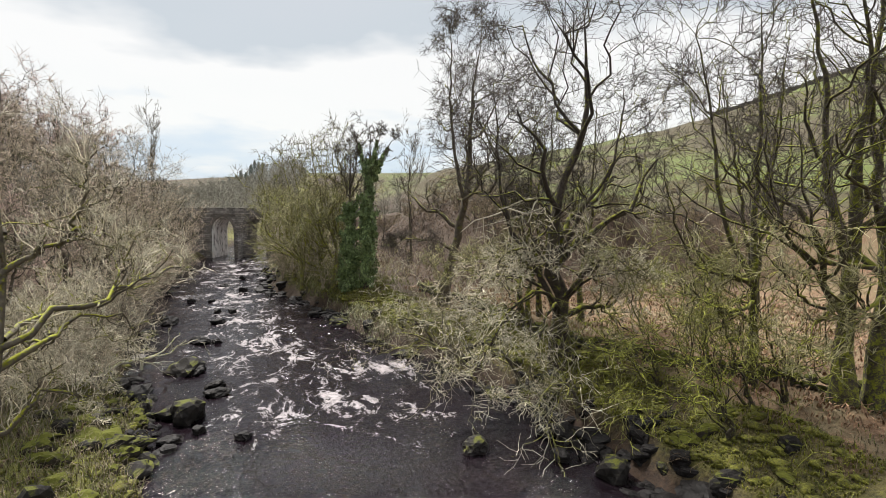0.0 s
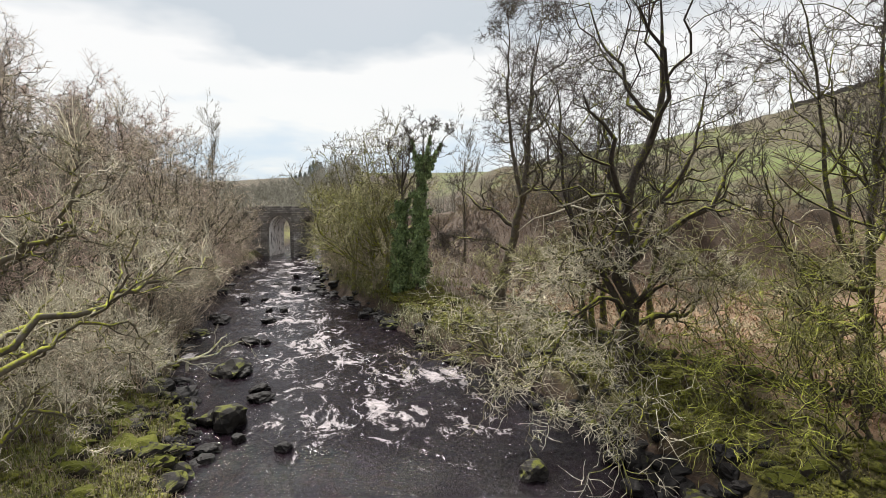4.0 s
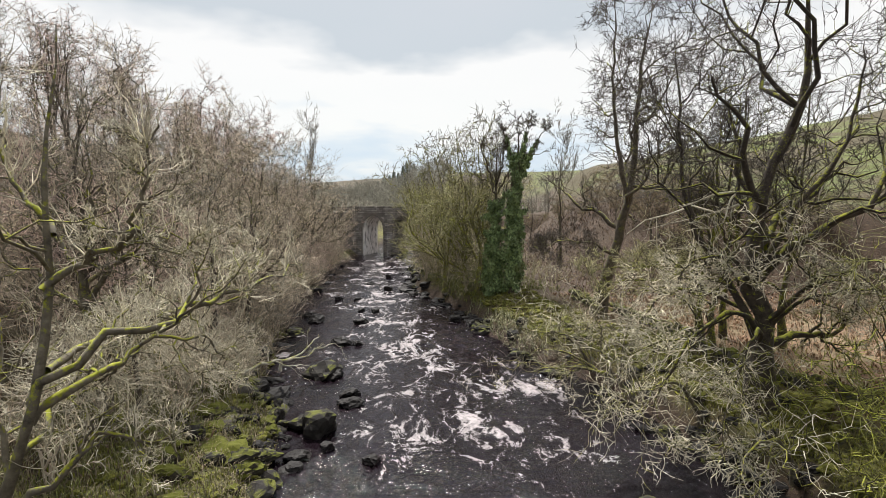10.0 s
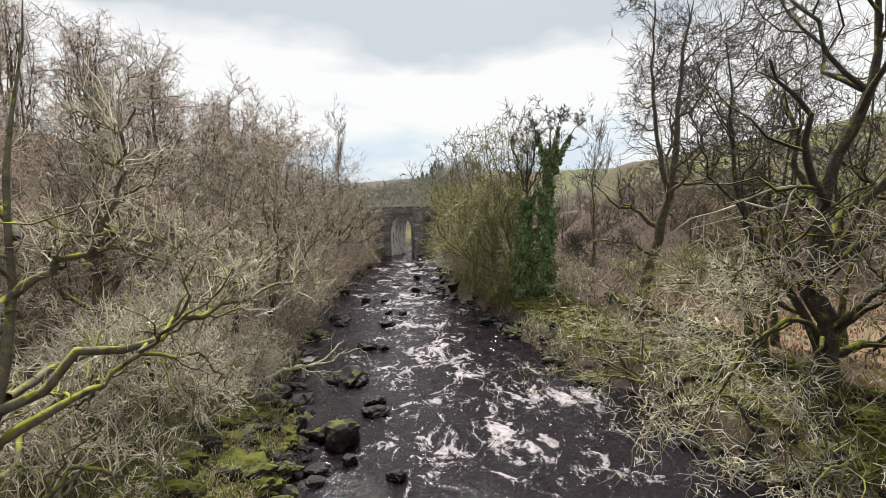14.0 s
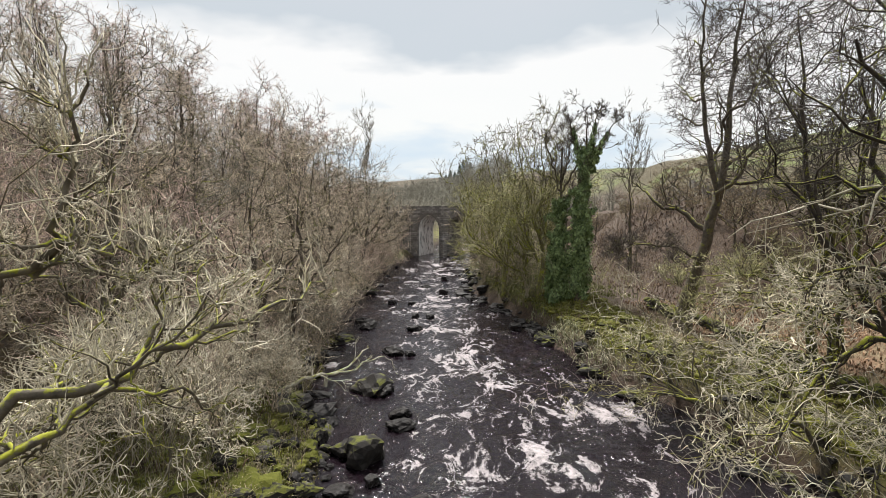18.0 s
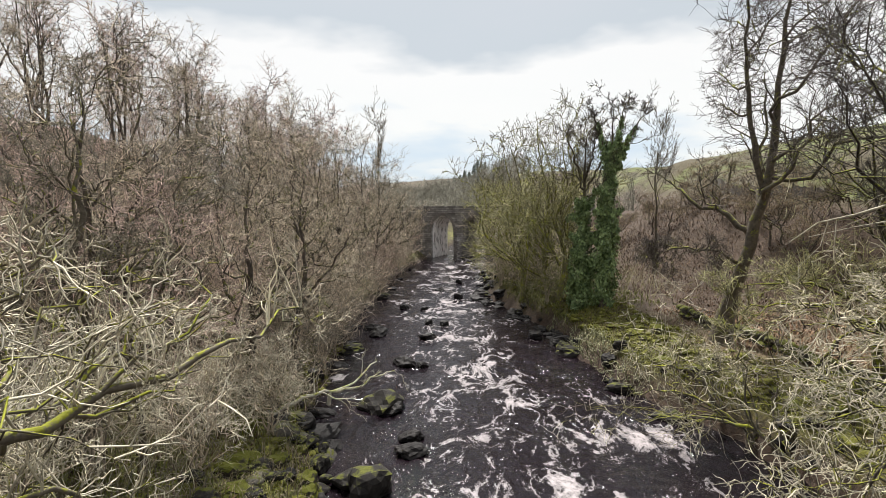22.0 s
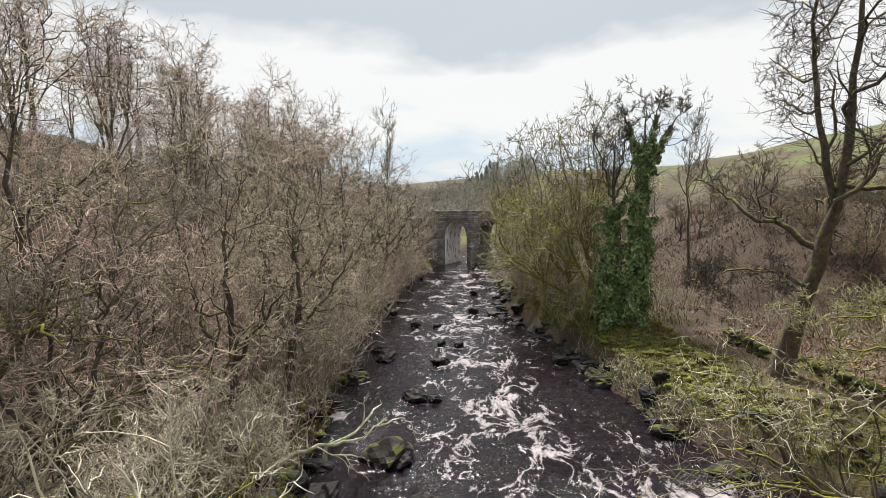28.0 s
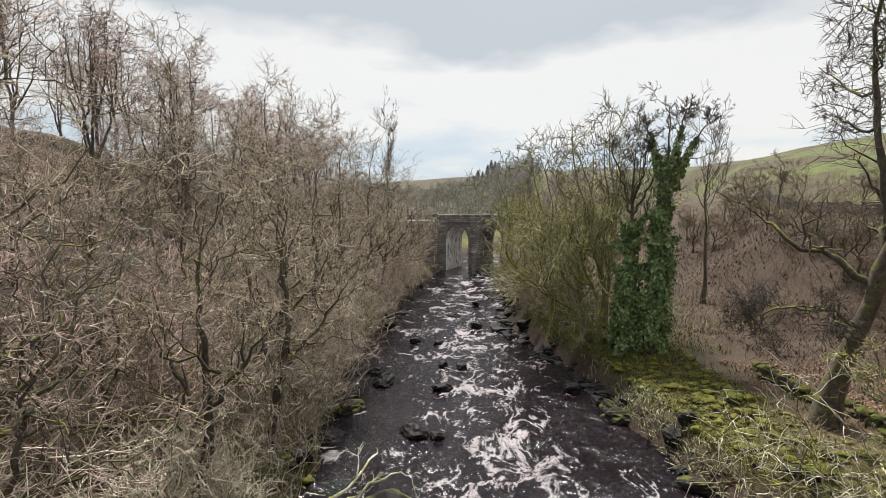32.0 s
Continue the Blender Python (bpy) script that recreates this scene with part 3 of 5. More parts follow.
# ---- bridge ----
def bridge():
    x0, x1, y0, depth, skew = -19.0, 15.0, 72.4, 4.6, 2.0
    ob = root("stone_bridge", 0, y0, 0, "old gritstone arch bridge with a solid parapet over the river", "bridge")
    spring, rise, span, pierw, top = 3.8, 2.3, 3.2, 1.35, 6.5
    edges = [-7.3 + k * (span + pierw) for k in range(4)]

    def slab(name, poly, d0, d1, sk0, sk1, material, label="", of=None):
        """A plate of the profile poly (x, z), from depth d0 to d1."""
        bm = bmesh.new()
        a = [bm.verts.new((x + sk0, d0, z)) for x, z in poly]
        b = [bm.verts.new((x + sk1, d1, z)) for x, z in poly]
        bm.faces.new(a)
        bm.faces.new(b[::-1])
        for i in range(len(poly)):
            j = (i + 1) % len(poly)
            bm.faces.new((a[j], a[i], b[i], b[j]))
        bmesh.ops.recalc_face_normals(bm, faces=bm.faces)
        me = bpy.data.meshes.new(name)
        bm.to_mesh(me)
        bm.free()
        me.materials.append(material)
        return part(name, me, of or ob, label)

    def arch(xl, n=14):
        c = xl + span / 2
        return [(c - span / 2 * math.cos(math.pi * i / n), spring + rise * math.sin(math.pi * i / n)) for i in range(n + 1)]

    # spandrel wall over each arch, and the piers between
    for e in edges:
        a = arch(e)
        spandrel = slab("spandrel", a + [(e + span, top), (e, top)], 0, depth, 0, skew, M_STONE)
        for i in range(14):
            p, q = a[i], a[i + 1]
            c = (e + span / 2, spring)
            ro = [(v[0] + (v[0] - c[0]) * 0.24, v[1] + (v[1] - c[1]) * 0.2) for v in (p, q)]
            slab("voussoir", [p, q, ro[1], ro[0]], -0.06, 0.2, 0, 0, M_VOUSSOIR, of=spandrel)
    for k in range(3):
        xl = edges[k] + span
        slab("pier", [(xl, -0.5), (xl + pierw, -0.5), (xl + pierw, top), (xl, top)], 0.0, depth, 0, skew, M_STONE)
        bm = bmesh.new()
        pts = [(xl + 0.05, 0.0), (xl + pierw / 2, -2.2), (xl + pierw - 0.05, 0.0)]
        lo = [bm.verts.new((x, y, -0.5)) for x, y in pts]
        hi = [bm.verts.new((x, y, 2.6)) for x, y in pts]
        tip = bm.verts.new((xl + pierw / 2, 0.0, 3.3))
        for i in range(2):
            bm.faces.new((lo[i], lo[i + 1], hi[i + 1], hi[i]))
            bm.faces.new((hi[i], hi[i + 1], tip))
        me = bpy.data.meshes.new("cutwater")
        bm.to_mesh(me)
        bm.free()
        me.materials.append(M_STONE)
        part("cutwater", me, ob)
    for k in (0, 2):
        # pale streaked soffit wall seen under the first and third arch
        c = edges[k] + span / 2
        wall = [(c + (x - c) * 0.995, z) for x, z in [(edges[k], -0.3)] + arch(edges[k])[:10]]
        slab("lining", wall + [(c + (x - c) * 0.95, spring + (z - spring) * 0.96 if z > spring else z) for x, z in wall[::-1]], 0.25, depth - 0.05, 0.13, skew - 0.03, M_ARCH_PALE, "pale streaked arch wall")
    slab("abutment", [(x0, -0.5), (edges[0], -0.5), (edges[0], top), (x0, top)], 0, depth, 0, skew, M_STONE)
    xr = edges[3] + span
    slab("abutment", [(xr, -0.5), (x1, -0.5), (x1, top), (xr, top)], 0, depth, 0, skew, M_STONE)
    slab("string_course", [(x0, top), (x1, top), (x1, top + 0.18), (x0, top + 0.18)], -0.14, 0.4, 0, 0.2, M_STONE)
    front = None
    for d in (0.0, depth - 0.45):
        s = skew * d / depth
        parapet = slab("parapet", [(-8.4 if d == 0 else x0, top + 0.18), (x1, top + 0.18), (x1, 7.36), (-8.4 if d == 0 else x0, 7.36)], d, d + 0.4, s, s + 0.2, M_STONE)
        front = front or parapet
    slab("deck", [(x0, top), (x1, top), (x1, top + 0.1), (x0, top + 0.1)], 0.41, depth - 0.46, 0.2, skew - 0.2, M_STONE)
    k = -8.4
    while k < 12:
        slab("coping_stone", [(k, 7.36), (k + 0.78, 7.36), (k + 0.76, 7.5), (k + 0.02, 7.5)], -0.05, 0.45, 0, 0.2, M_STONE, of=front)
        k += 0.8
    slab("end_pillar", [(-8.95, 0.5), (-8.4, 0.5), (-8.4, 7.62), (-8.95, 7.62)], -0.1, 0.6, 0, 0.2, M_STONE)


bridge()


# ---- rocks ----
def rock_mesh(seed, material, sub=3, flat=0.6):
    bm = bmesh.new()
    bmesh.ops.create_icosphere(bm, subdivisions=sub, radius=1.0)
    off = Vector((seed * 3.7, seed * 1.9, seed * 5.3))
    for v in bm.verts:
        p = v.co.copy()
        k = 1 + 0.35 * noise.noise(p * 0.9 + off) + 0.2 * noise.noise(p * 2.2 + off) + 0.16 * noise.noise(p * 5.0 + off)
        q = p.copy()
        for c in range(11):
            d = Vector((math.sin(seed * 7.1 + c * 2.4), math.cos(seed * 3.3 + c * 1.7), math.sin(seed * 2.2 + c * 3.1) * 0.8)).normalized()
            over = q.dot(d) - (0.55 + 0.2 * math.sin(seed + c * 5.0))
            if over > 0:
                q = q - d * over * 0.5
        v.co = Vector((q.x * k, q.y * k, q.z * k * flat))
    me = bpy.data.meshes.new("boulder")
    bm.to_mesh(me)
    bm.free()
    me.materials.append(material)
    return me


ROCKS = {"wet": [rock_mesh(i, M_ROCK_WET, 3, 0.55) for i in range(4)], "moss": [rock_mesh(10 + i, M_ROCK_MOSS, 3, 0.7) for i in range(4)],
         "wall": [rock_mesh(30 + i, M_WALL_STONE, 2, 0.7) for i in range(4)], "mat": [rock_mesh(40 + i, M_ROCK_MAT, 3, 0.6) for i in range(4)], "dry": [rock_mesh(20 + i, M_ROCK_DRY, 2, 0.6) for i in range(3)]}
rr = random.Random(5)


def boulder(x, y, r, kind="wet", label="", z=None, stretch=1.0, group="river boulders"):
    ob = new("boulder", rr.choice(ROCKS[kind]))
    ob.matrix_world = pose(x, y, (0.1 if z is None else z), rr.uniform(-8, 8), rr.uniform(-8, 8), rr.uniform(0, 360)) @ Matrix.Diagonal((r * stretch, r, r * rr.uniform(0.8, 1.1), 1))
    return tagged(ob, label or {"wet": "dark wet boulder standing in the river", "moss": "moss-topped boulder at the water's edge", "dry": "grey weathered stone on the bank"}[kind], "boulder", group)


# boulders that stand in the stream
for x, y, r, k in ((-3.9, 21.5, 0.75, "wet"), (-3.0, 21.2, 0.4, "wet"), (-4.2, 15.6, 1.0, "moss"), (-3.6, 15.2, 0.6, "wet"), (-3.15, 8.9, 0.95, "moss"), (-4.0, 9.3, 0.6, "moss"), (-2.4, 11.5, 0.6, "wet"),
                   (-2.5, 12.6, 0.55, "wet"), (-2.5, 30.5, 0.5, "wet"), (-3.7, 31.0, 0.4, "wet"), (-6.7, 27.7, 0.85, "wet"), (-3.3, 27.0, 0.6, "wet"), (-6.0, 36.0, 0.5, "wet"), (-4.4, 35.5, 0.4, "wet"),
                   (-3.6, 6.6, 0.55, "wet"), (-2.7, 7.2, 0.35, "wet"), (-1.0, 6.2, 0.4, "wet"), (-1.9, 40.5, 0.6, "wet"), (-0.6, 41.0, 0.5, "wet"), (-3.9, 44, 0.5, "wet"), (-7.3, 29.2, 0.6, "wet"),
                   (7.0, 2.6, 0.6, "moss"), (9.6, 1.0, 0.5, "wet"), (10.3, 3.0, 0.6, "wet"), (10.8, -0.6, 0.7, "moss"), (1.6, 44.5, 0.8, "wet"), (-2.2, 49, 0.5, "wet")):
    boulder(x, y, r, k)

# boulders along both banks
for i in range(110):
    y = rr.uniform(-8, 60)
    left = rr.random() < 0.5
    x = (curve(y, LY, LX) + rr.uniform(-0.9, 0.7)) if left else (curve(y, RY, RX) + rr.uniform(-0.7, 0.9))
    boulder(x, y, rr.uniform(0.2, 0.75), rr.choice(("wet", "wet", "moss")), z=max(0.0, gz(x, y)), stretch=rr.uniform(0.9, 1.6), group="bank boulders", label="dark boulder lying on the river bank")
for i in range(75):
    y = rr.uniform(27, 54)
    x = curve(y, RY, RX) + rr.gauss(-0.2, 0.6)
    boulder(x, y, rr.uniform(0.2, 0.7), "wet", z=max(0.0, gz(x, y)) - rr.uniform(0.0, 0.25), stretch=rr.uniform(0.9, 1.6), group="bank boulders", label="dark boulder in a jumble along the bank")
for i in range(34):
    y = rr.uniform(-5, 9)
    x = curve(y, RY, RX) + rr.gauss(0.1, 0.7)
    boulder(x, y, rr.uniform(0.2, 0.6), rr.choice(("wet", "wet", "moss")), z=max(0.0, gz(x, y)) - 0.05, stretch=rr.uniform(0.9, 1.7), group="bank boulders", label="dark boulder below the mossy bank")
for i in range(44):
    y = rr.uniform(-6, 7)
    x = curve(y, RY, RX) + rr.uniform(-0.7, 1.5)
    boulder(x, y, rr.uniform(0.22, 0.55), "wet", z=max(0.0, gz(x, y)) - 0.05, stretch=rr.uniform(1.0, 1.7), group="bank boulders", label="dark flat boulder at the foot of the bank")
for i in range(36):
    y = rr.uniform(5.5, 13)
    x = curve(y, LY, LX) - rr.uniform(-0.4, 2.0)
    boulder(x, y, rr.uniform(0.18, 0.5), rr.choice(("moss", "moss", "wet", "dry")), z=max(0.0, gz(x, y)) + 0.05, stretch=rr.uniform(0.9, 1.5), group="bank boulders", label="mossy stone among many at the water's edge")
for i in range(30):
    y = rr.uniform(0, 9)
    x = curve(y, LY, LX) - rr.uniform(0.3, 3.6)
    boulder(x, y, rr.uniform(0.25, 0.65), rr.choice(("mat", "mat", "moss")), z=gz(x, y) + 0.04, stretch=rr.uniform(0.9, 1.5), group="bank boulders", label="boulder under thick moss on the shaded bank")
for i in range(40):
    y = rr.uniform(-5, 26)
    x = curve(y, RY, RX) + rr.uniform(0.9, 3.2)
    boulder(x, y, rr.uniform(0.2, 0.5), rr.choice(("mat", "mat", "moss")), z=gz(x, y) + 0.02, stretch=rr.uniform(0.9, 1.6), group="bank boulders", label="moss-covered stone on the river bank")


# ---- dry-stone wall along the bank ----
def bank_wall():
    ob = root("dry_stone_wall", 16, 5, gz(16, 5), "low tumbled dry-stone wall thick with bright green moss", "wall")
    pts = resample([(21, -3.5, 0), (19.6, -0.6, 0), (14.9, 6.4, 0), (13.6, 12, 0), (12.9, 18, 0), (11.2, 24, 0)], 130, np.random.default_rng(3), 0.06)
    for i, p in enumerate(pts):
        for row in range(2):
            st = new("stone", rr.choice(ROCKS["wall"]))
            st.parent = ob
            x, y = p[0] + rr.uniform(-0.15, 0.15), p[1] + rr.uniform(-0.1, 0.1)
            st.matrix_world = pose(x, y, gz(x, y) + 0.12 + row * 0.3, rr.uniform(-10, 10), rr.uniform(-10, 10), rr.uniform(0, 360)) @ Matrix.Diagonal((rr.uniform(0.2, 0.34), rr.uniform(0.2, 0.3), rr.uniform(0.2, 0.3), 1))
            st.matrix_parent_inverse = Matrix.Translation(ob.location).inverted()


bank_wall()


def field_wall(name, pts, h, n, label, seed):
    """A far dry-stone wall with an uneven top, following the ground."""
    rng = np.random.default_rng(seed)
    P = resample(pts, n, rng, 0.0)
    z = land(P[:, 0], P[:, 1])[0]
    d = unit(np.gradient(P[:, :2], axis=0))
    nx, ny = -d[:, 1] * 0.3, d[:, 0] * 0.3
    top = z + h * rng.uniform(0.75, 1.12, n)
    V = np.concatenate([np.stack([P[:, 0] + k * nx, P[:, 1] + k * ny, zz], 1) for k, zz in ((1, z - 0.3), (0.7, top), (-0.7, top), (-1, z - 0.3))])
    i = np.arange(n - 1)
    F = np.concatenate([np.stack([i + a * n, i + 1 + a * n, i + 1 + (a + 1) * n, i + (a + 1) * n], 1) for a in range(3)])
    ob = new(name, mesh_np(name, V, F, M_ROCK_DRY, False))
    return tagged(ob, label, "wall")


field_wall("field_wall", [(29, 40, 0), (27, 52, 0), (30, 66, 0)], 0.9, 70, "grey dry-stone field wall above the wooded scarp", 4)
field_wall("field_wall", [(104, 92, 0), (114, 80, 0), (124, 62, 0)], 1.0, 160, "dark dry-stone wall along the crest of the hill", 5)

# ---- the large trees ----
Z = gz(13, 6.5)
tree("alder_tree", (13, 6.5, Z), [
    ([(0, 0, 0), (-0.25, 0, 1.6), (-0.1, 0.1, 3.2), (-0.6, 0.2, 5.0), (-0.2, 0.3, 8), (0.9, 0.2, 11), (0.8, 0.3, 16.5)], 0.46, 0.05),
    ([(-0.3, 0, 2.2), (-1.2, 0.4, 4.4), (-2.6, 0.6, 6.6), (-3.0, 0.9, 9.5), (-3.2, 1.2, 13)], 0.17, 0.03),
    ([(-0.2, 0.2, 5.2), (0.8, 0.0, 7.2), (2.2, -0.2, 9.4), (2.8, 0, 13)], 0.14, 0.03),
    ([(0, 0, 2.4), (1.4, 0.2, 2.7), (2.8, 0.4, 2.5), (3.6, 0.5, 3.5), (4.8, 0.6, 3.7)], 0.16, 0.04),
    ([(-0.3, -0.1, 2.6), (-1.6, -0.8, 3.6), (-3.4, -1.4, 3.2), (-4.6, -1.6, 1.4), (-5.0, -1.6, 0.2)], 0.12, 0.02),
    ([(-0.2, -0.2, 3.2), (0.6, -1.4, 4.8), (0.9, -2.6, 5.2), (1.0, -3.6, 4.4)], 0.12, 0.02),
    ([(-0.4, 0.1, 4.2), (-1.8, -0.6, 5.4), (-3.0, -1.0, 5.6), (-4.2, -1.2, 5.0)], 0.11, 0.02),
    ([(-0.3, 0, 3.0), (-1.4, 0.6, 4.0), (-3.0, 1.4, 4.0), (-4.6, 2.0, 2.0)], 0.10, 0.02),
    ([(-0.3, -0.1, 2.4), (-1.2, -1.2, 3.2), (-2.2, -2.4, 3.0), (-3.2, -3.0, 1.2), (-3.6, -3.3, 0.0)], 0.09, 0.02),
    ([(-0.1, -0.1, 3.0), (0.8, -0.9, 4.2), (2.2, -1.6, 4.6), (3.4, -2.0, 4.0)], 0.09, 0.02)],
    11, "big old alder with a gnarled mossy trunk and pale drooping twigs", limbs=10, n2=6, n3=5, n4=4, pale_keep=0.35, limb_ratio=0.42, ratio=0.61, fine=0.74, droop=0.07, wiggle=0.24, twig_r=0.0115, bark=M_BARK_ALDER, twig=M_TWIG_BACKLIT, t0=0.2, curl=True, pale_low=(7.4, M_TWIG_PALE))

Z = gz(11.3, 19.4)
tree("alder_tree", (11.3, 19.4, Z), [
    ([(0, 0, 0), (0.4, -0.3, 2.4), (0.9, -0.8, 5), (1.4, -1.2, 8.5), (1.5, -1.4, 13), (2.0, -1.5, 17.5)], 0.36, 0.04),
    ([(1.2, -1.0, 7), (0.5, -1.0, 10), (0.2, -1, 13), (0.2, -1, 18)], 0.15, 0.03),
    ([(0.7, -0.6, 3.6), (-0.8, -1.4, 4.4), (-2.6, -2.2, 4.6), (-4, -2.6, 4.3)], 0.10, 0.02)],
    12, "tall leaning alder with dark bark and a fine bare crown", limbs=14, n2=7, n3=6, n4=4, limb_ratio=0.3, ratio=0.62, fine=0.65, droop=0.04, wiggle=0.24, twig_r=0.0125, bark=M_BARK, twig=M_TWIG_BACKLIT, t0=0.3)

for k, (x, y, h, lean, r, sd) in enumerate(((17.4, 0.2, 14, -0.4, 0.2, 21), (18.6, -2.4, 16, 0.2, 0.33, 22), (19.4, -2.9, 16, 0.9, 0.33, 23), (21.0, 3.5, 13, 0.6, 0.22, 24))):
    tree("ash_tree", (x, y, gz(x, y)), [
        ([(0, 0, 0), (lean * 0.2, 0.05, h * 0.25), (lean * 0.35, 0.1, h * 0.5), (lean, 0, h * 0.75), (lean * 1.3, 0, h)], r, 0.035),
        ([(lean * 0.3, 0.1, h * 0.3), (lean - 0.9, 0.4, h * 0.45), (lean - 1.6, 0.5, h * 0.7), (lean - 2.6, 0.5, h * 0.95)], r * 0.6, 0.025),
        ([(lean * 0.3, 0.1, h * 0.36), (lean + 0.9, 0.2, h * 0.5), (lean + 1.4, 0.3, h * 0.72), (lean + 1.6, 0.3, h * 0.95)], r * 0.5, 0.02),
        ([(lean * 0.2, 0, h * 0.3), (-1.6, -0.1, h * 0.31), (-3.2, -0.2, h * 0.36), (-4.4, -0.3, h * 0.5), (-4.8, -0.4, h * 0.62)], 0.1, 0.018),
        ([(lean * 0.2, 0, h * 0.24), (-1.4, -0.3, h * 0.22), (-2.8, -0.5, h * 0.25), (-4.6, -0.7, h * 0.34)], 0.085, 0.016),
        ([(lean * 0.1, 0, h * 0.17), (-1.2, -0.4, h * 0.22), (-2.6, -0.8, h * 0.19), (-4.0, -1.0, h * 0.13)], 0.075, 0.014)],
        sd, "many-limbed ash with bright green moss along its boughs", limbs=7, n2=5, n3=4, n4=4, pale_keep=0.6, limb_ratio=0.4, ratio=0.64, wiggle=0.2, fine=0.7, up=0.06, twig_r=0.0105, bark=M_BARK_MOSS, twig=M_TWIG_BACKLIT, t0=0.2, pale_low=(6.5, M_TWIG_OLIVE))

for k, (x, y, h, sd) in enumerate(((14.2, 13.0, 12.5, 31), (15.8, 13.9, 13.5, 32), (13.4, 10.6, 11.5, 33), (17.5, 12.0, 13.0, 34))):
    tree("young_alder", (x, y, gz(x, y)), [
        ([(0, 0, 0), (-0.2, 0, 2), (0.3, -0.2, 5.5), (0.2, -0.3, 8.5), (0.5, -0.3, h)], 0.16, 0.02),
        ([(0.1, -0.1, 4), (-1.0, -0.6, 6.4), (-1.6, -1.0, 9.6)], 0.09, 0.015),
        ([(0.0, 0, 2.6), (-1.8, 0.5, 3.5), (-3.6, 0.9, 3.6), (-5.0, 1.2, 3.3)], 0.07, 0.015)],
        sd, "young mossy alder growing behind the bank wall", limbs=8, n2=5, n3=5, n4=3, limb_ratio=0.36, ratio=0.62, fine=0.7, twig_r=0.0115, wiggle=0.22, bark=M_BARK_MOSS, twig=M_TWIG_BACKLIT, t0=0.25, pale_low=(6.0, M_TWIG_OLIVE))

# low bough sweeping out over the water, all pale twigs
for x, y, pts, sd in ((9.8, 12.6, [(0, 0, 0), (-1.2, 0, 0.9), (-2.8, 0.1, 1.6), (-4.4, 0.3, 1.3)], 41), (10.2, 10.8, [(0, 0, 0), (-1.2, 0.4, 1.1), (-3, 0.9, 1.3), (-4.8, 1.4, 0.9)], 42),
                      (11.2, 7.4, [(0, 0, 0), (-1, -0.6, 1.5), (-2.4, -1.6, 2.1), (-3.4, -2.4, 1.3)], 44),
                      (12.0, 3.4, [(0, 0, 0), (-0.8, -0.5, 1.3), (-2.0, -1.2, 1.8), (-3.2, -2, 1.2)], 45), (9.4, 14.4, [(0, 0, 0), (-1.0, -0.3, 1.3), (-2.4, -0.6, 2.0), (-3.6, -0.8, 1.9)], 47)):
    tree("sallow_bush", (x, y, max(gz(x, y), 0.15)), [(pts, 0.10, 0.02), ([(0, 0, 0), (-0.4, 0.5, 1.3), (-0.9, 1.0, 2.4)], 0.06, 0.012)], sd,
         "sprawling sallow with pale twigs drooping over the water", limbs=6, n2=4, n3=3, n4=2, limb_ratio=0.62, ratio=0.72, fine=0.75, droop=0.13, up=0.07, wiggle=0.2, twig_r=0.0105, curl=True,
         bark=M_BARK_OAK, twig=M_TWIG_GREY if sd == 42 else M_TWIG_PALE, t0=0.15, category="bush", ang=55)

# near tree on the other bank, boughs heavy with moss
Z = gz(-4.9, -5.2)
OAK = (-4.9, -5.2, Z)


def from_oak(*pts):
    return [(x - OAK[0], y - OAK[1], z - Z) for x, y, z in pts]


tree("oak_tree", OAK, [
    (from_oak((-4.9, -5.2, Z), (-4.75, -5.2, 4.4), (-4.27, -5.1, 6.61), (-4.17, -4.8, 7.55), (-4.21, -4.54, 8.95), (-4.38, -4.4, 9.62), (-4.37, -4.2, 10.5), (-4.2, -4.0, 11.4)), 0.125, 0.022),
    (from_oak((-4.27, -5.1, 6.55), (-4.02, -5.0, 6.95), (-3.69, -4.7, 7.13), (-3.02, -4.29, 7.45), (-2.35, -2.89, 7.58), (-1.95, -1.6, 7.7), (-2.0, -0.6, 7.7)), 0.07, 0.012),
    (from_oak((-4.3, -5.1, 6.3), (-3.99, -4.7, 6.63), (-3.57, -3.68, 6.86), (-2.81, -3.29, 6.92), (-2.76, -2.7, 6.3)), 0.066, 0.012),
    (from_oak((-4.6, -5.15, 5.0), (-4.44, -4.9, 5.3), (-3.84, -4.5, 5.85), (-3.5, -4.27, 5.72), (-3.05, -3.9, 5.28)), 0.065, 0.014),
    (from_oak((-4.2, -4.75, 7.8), (-4.0, -4.65, 8.15), (-3.14, -4.38, 8.53), (-2.73, -4.0, 8.44)), 0.06, 0.012),
    (from_oak((-3.5, -4.5, 8.35), (-3.14, -4.45, 8.75), (-3.01, -4.5, 9.4), (-2.91, -4.4, 10.2)), 0.05, 0.012),
    (from_oak((-4.2, -4.9, 6.9), (-4.1, -3.6, 7.0), (-3.8, -2.4, 7.1), (-3.7, -1.2, 7.0)), 0.055, 0.014),
    (from_oak((-4.6, -5.1, 5.6), (-4.6, -4.0, 6.2), (-4.7, -2.6, 6.6), (-4.8, -1.0, 6.7)), 0.055, 0.014),
    (from_oak((-4.2, -4.6, 8.6), (-4.9, -4.2, 9.3), (-5.3, -3.9, 10.3)), 0.05, 0.012)],
    51, "old oak with moss-coated boughs and pale upright shoots", limbs=10, n2=6, n3=4, n4=3, limb_ratio=0.3, ratio=0.6, fine=0.6, up=0.06, wiggle=0.26, curl=True, twig_r=0.006,
    bark=M_BARK_OAK, twig=M_TWIG_PALE, t0=0.25, shoots=(17, 0.8, 0.0105), within=(3.3, 8.5 - Z))
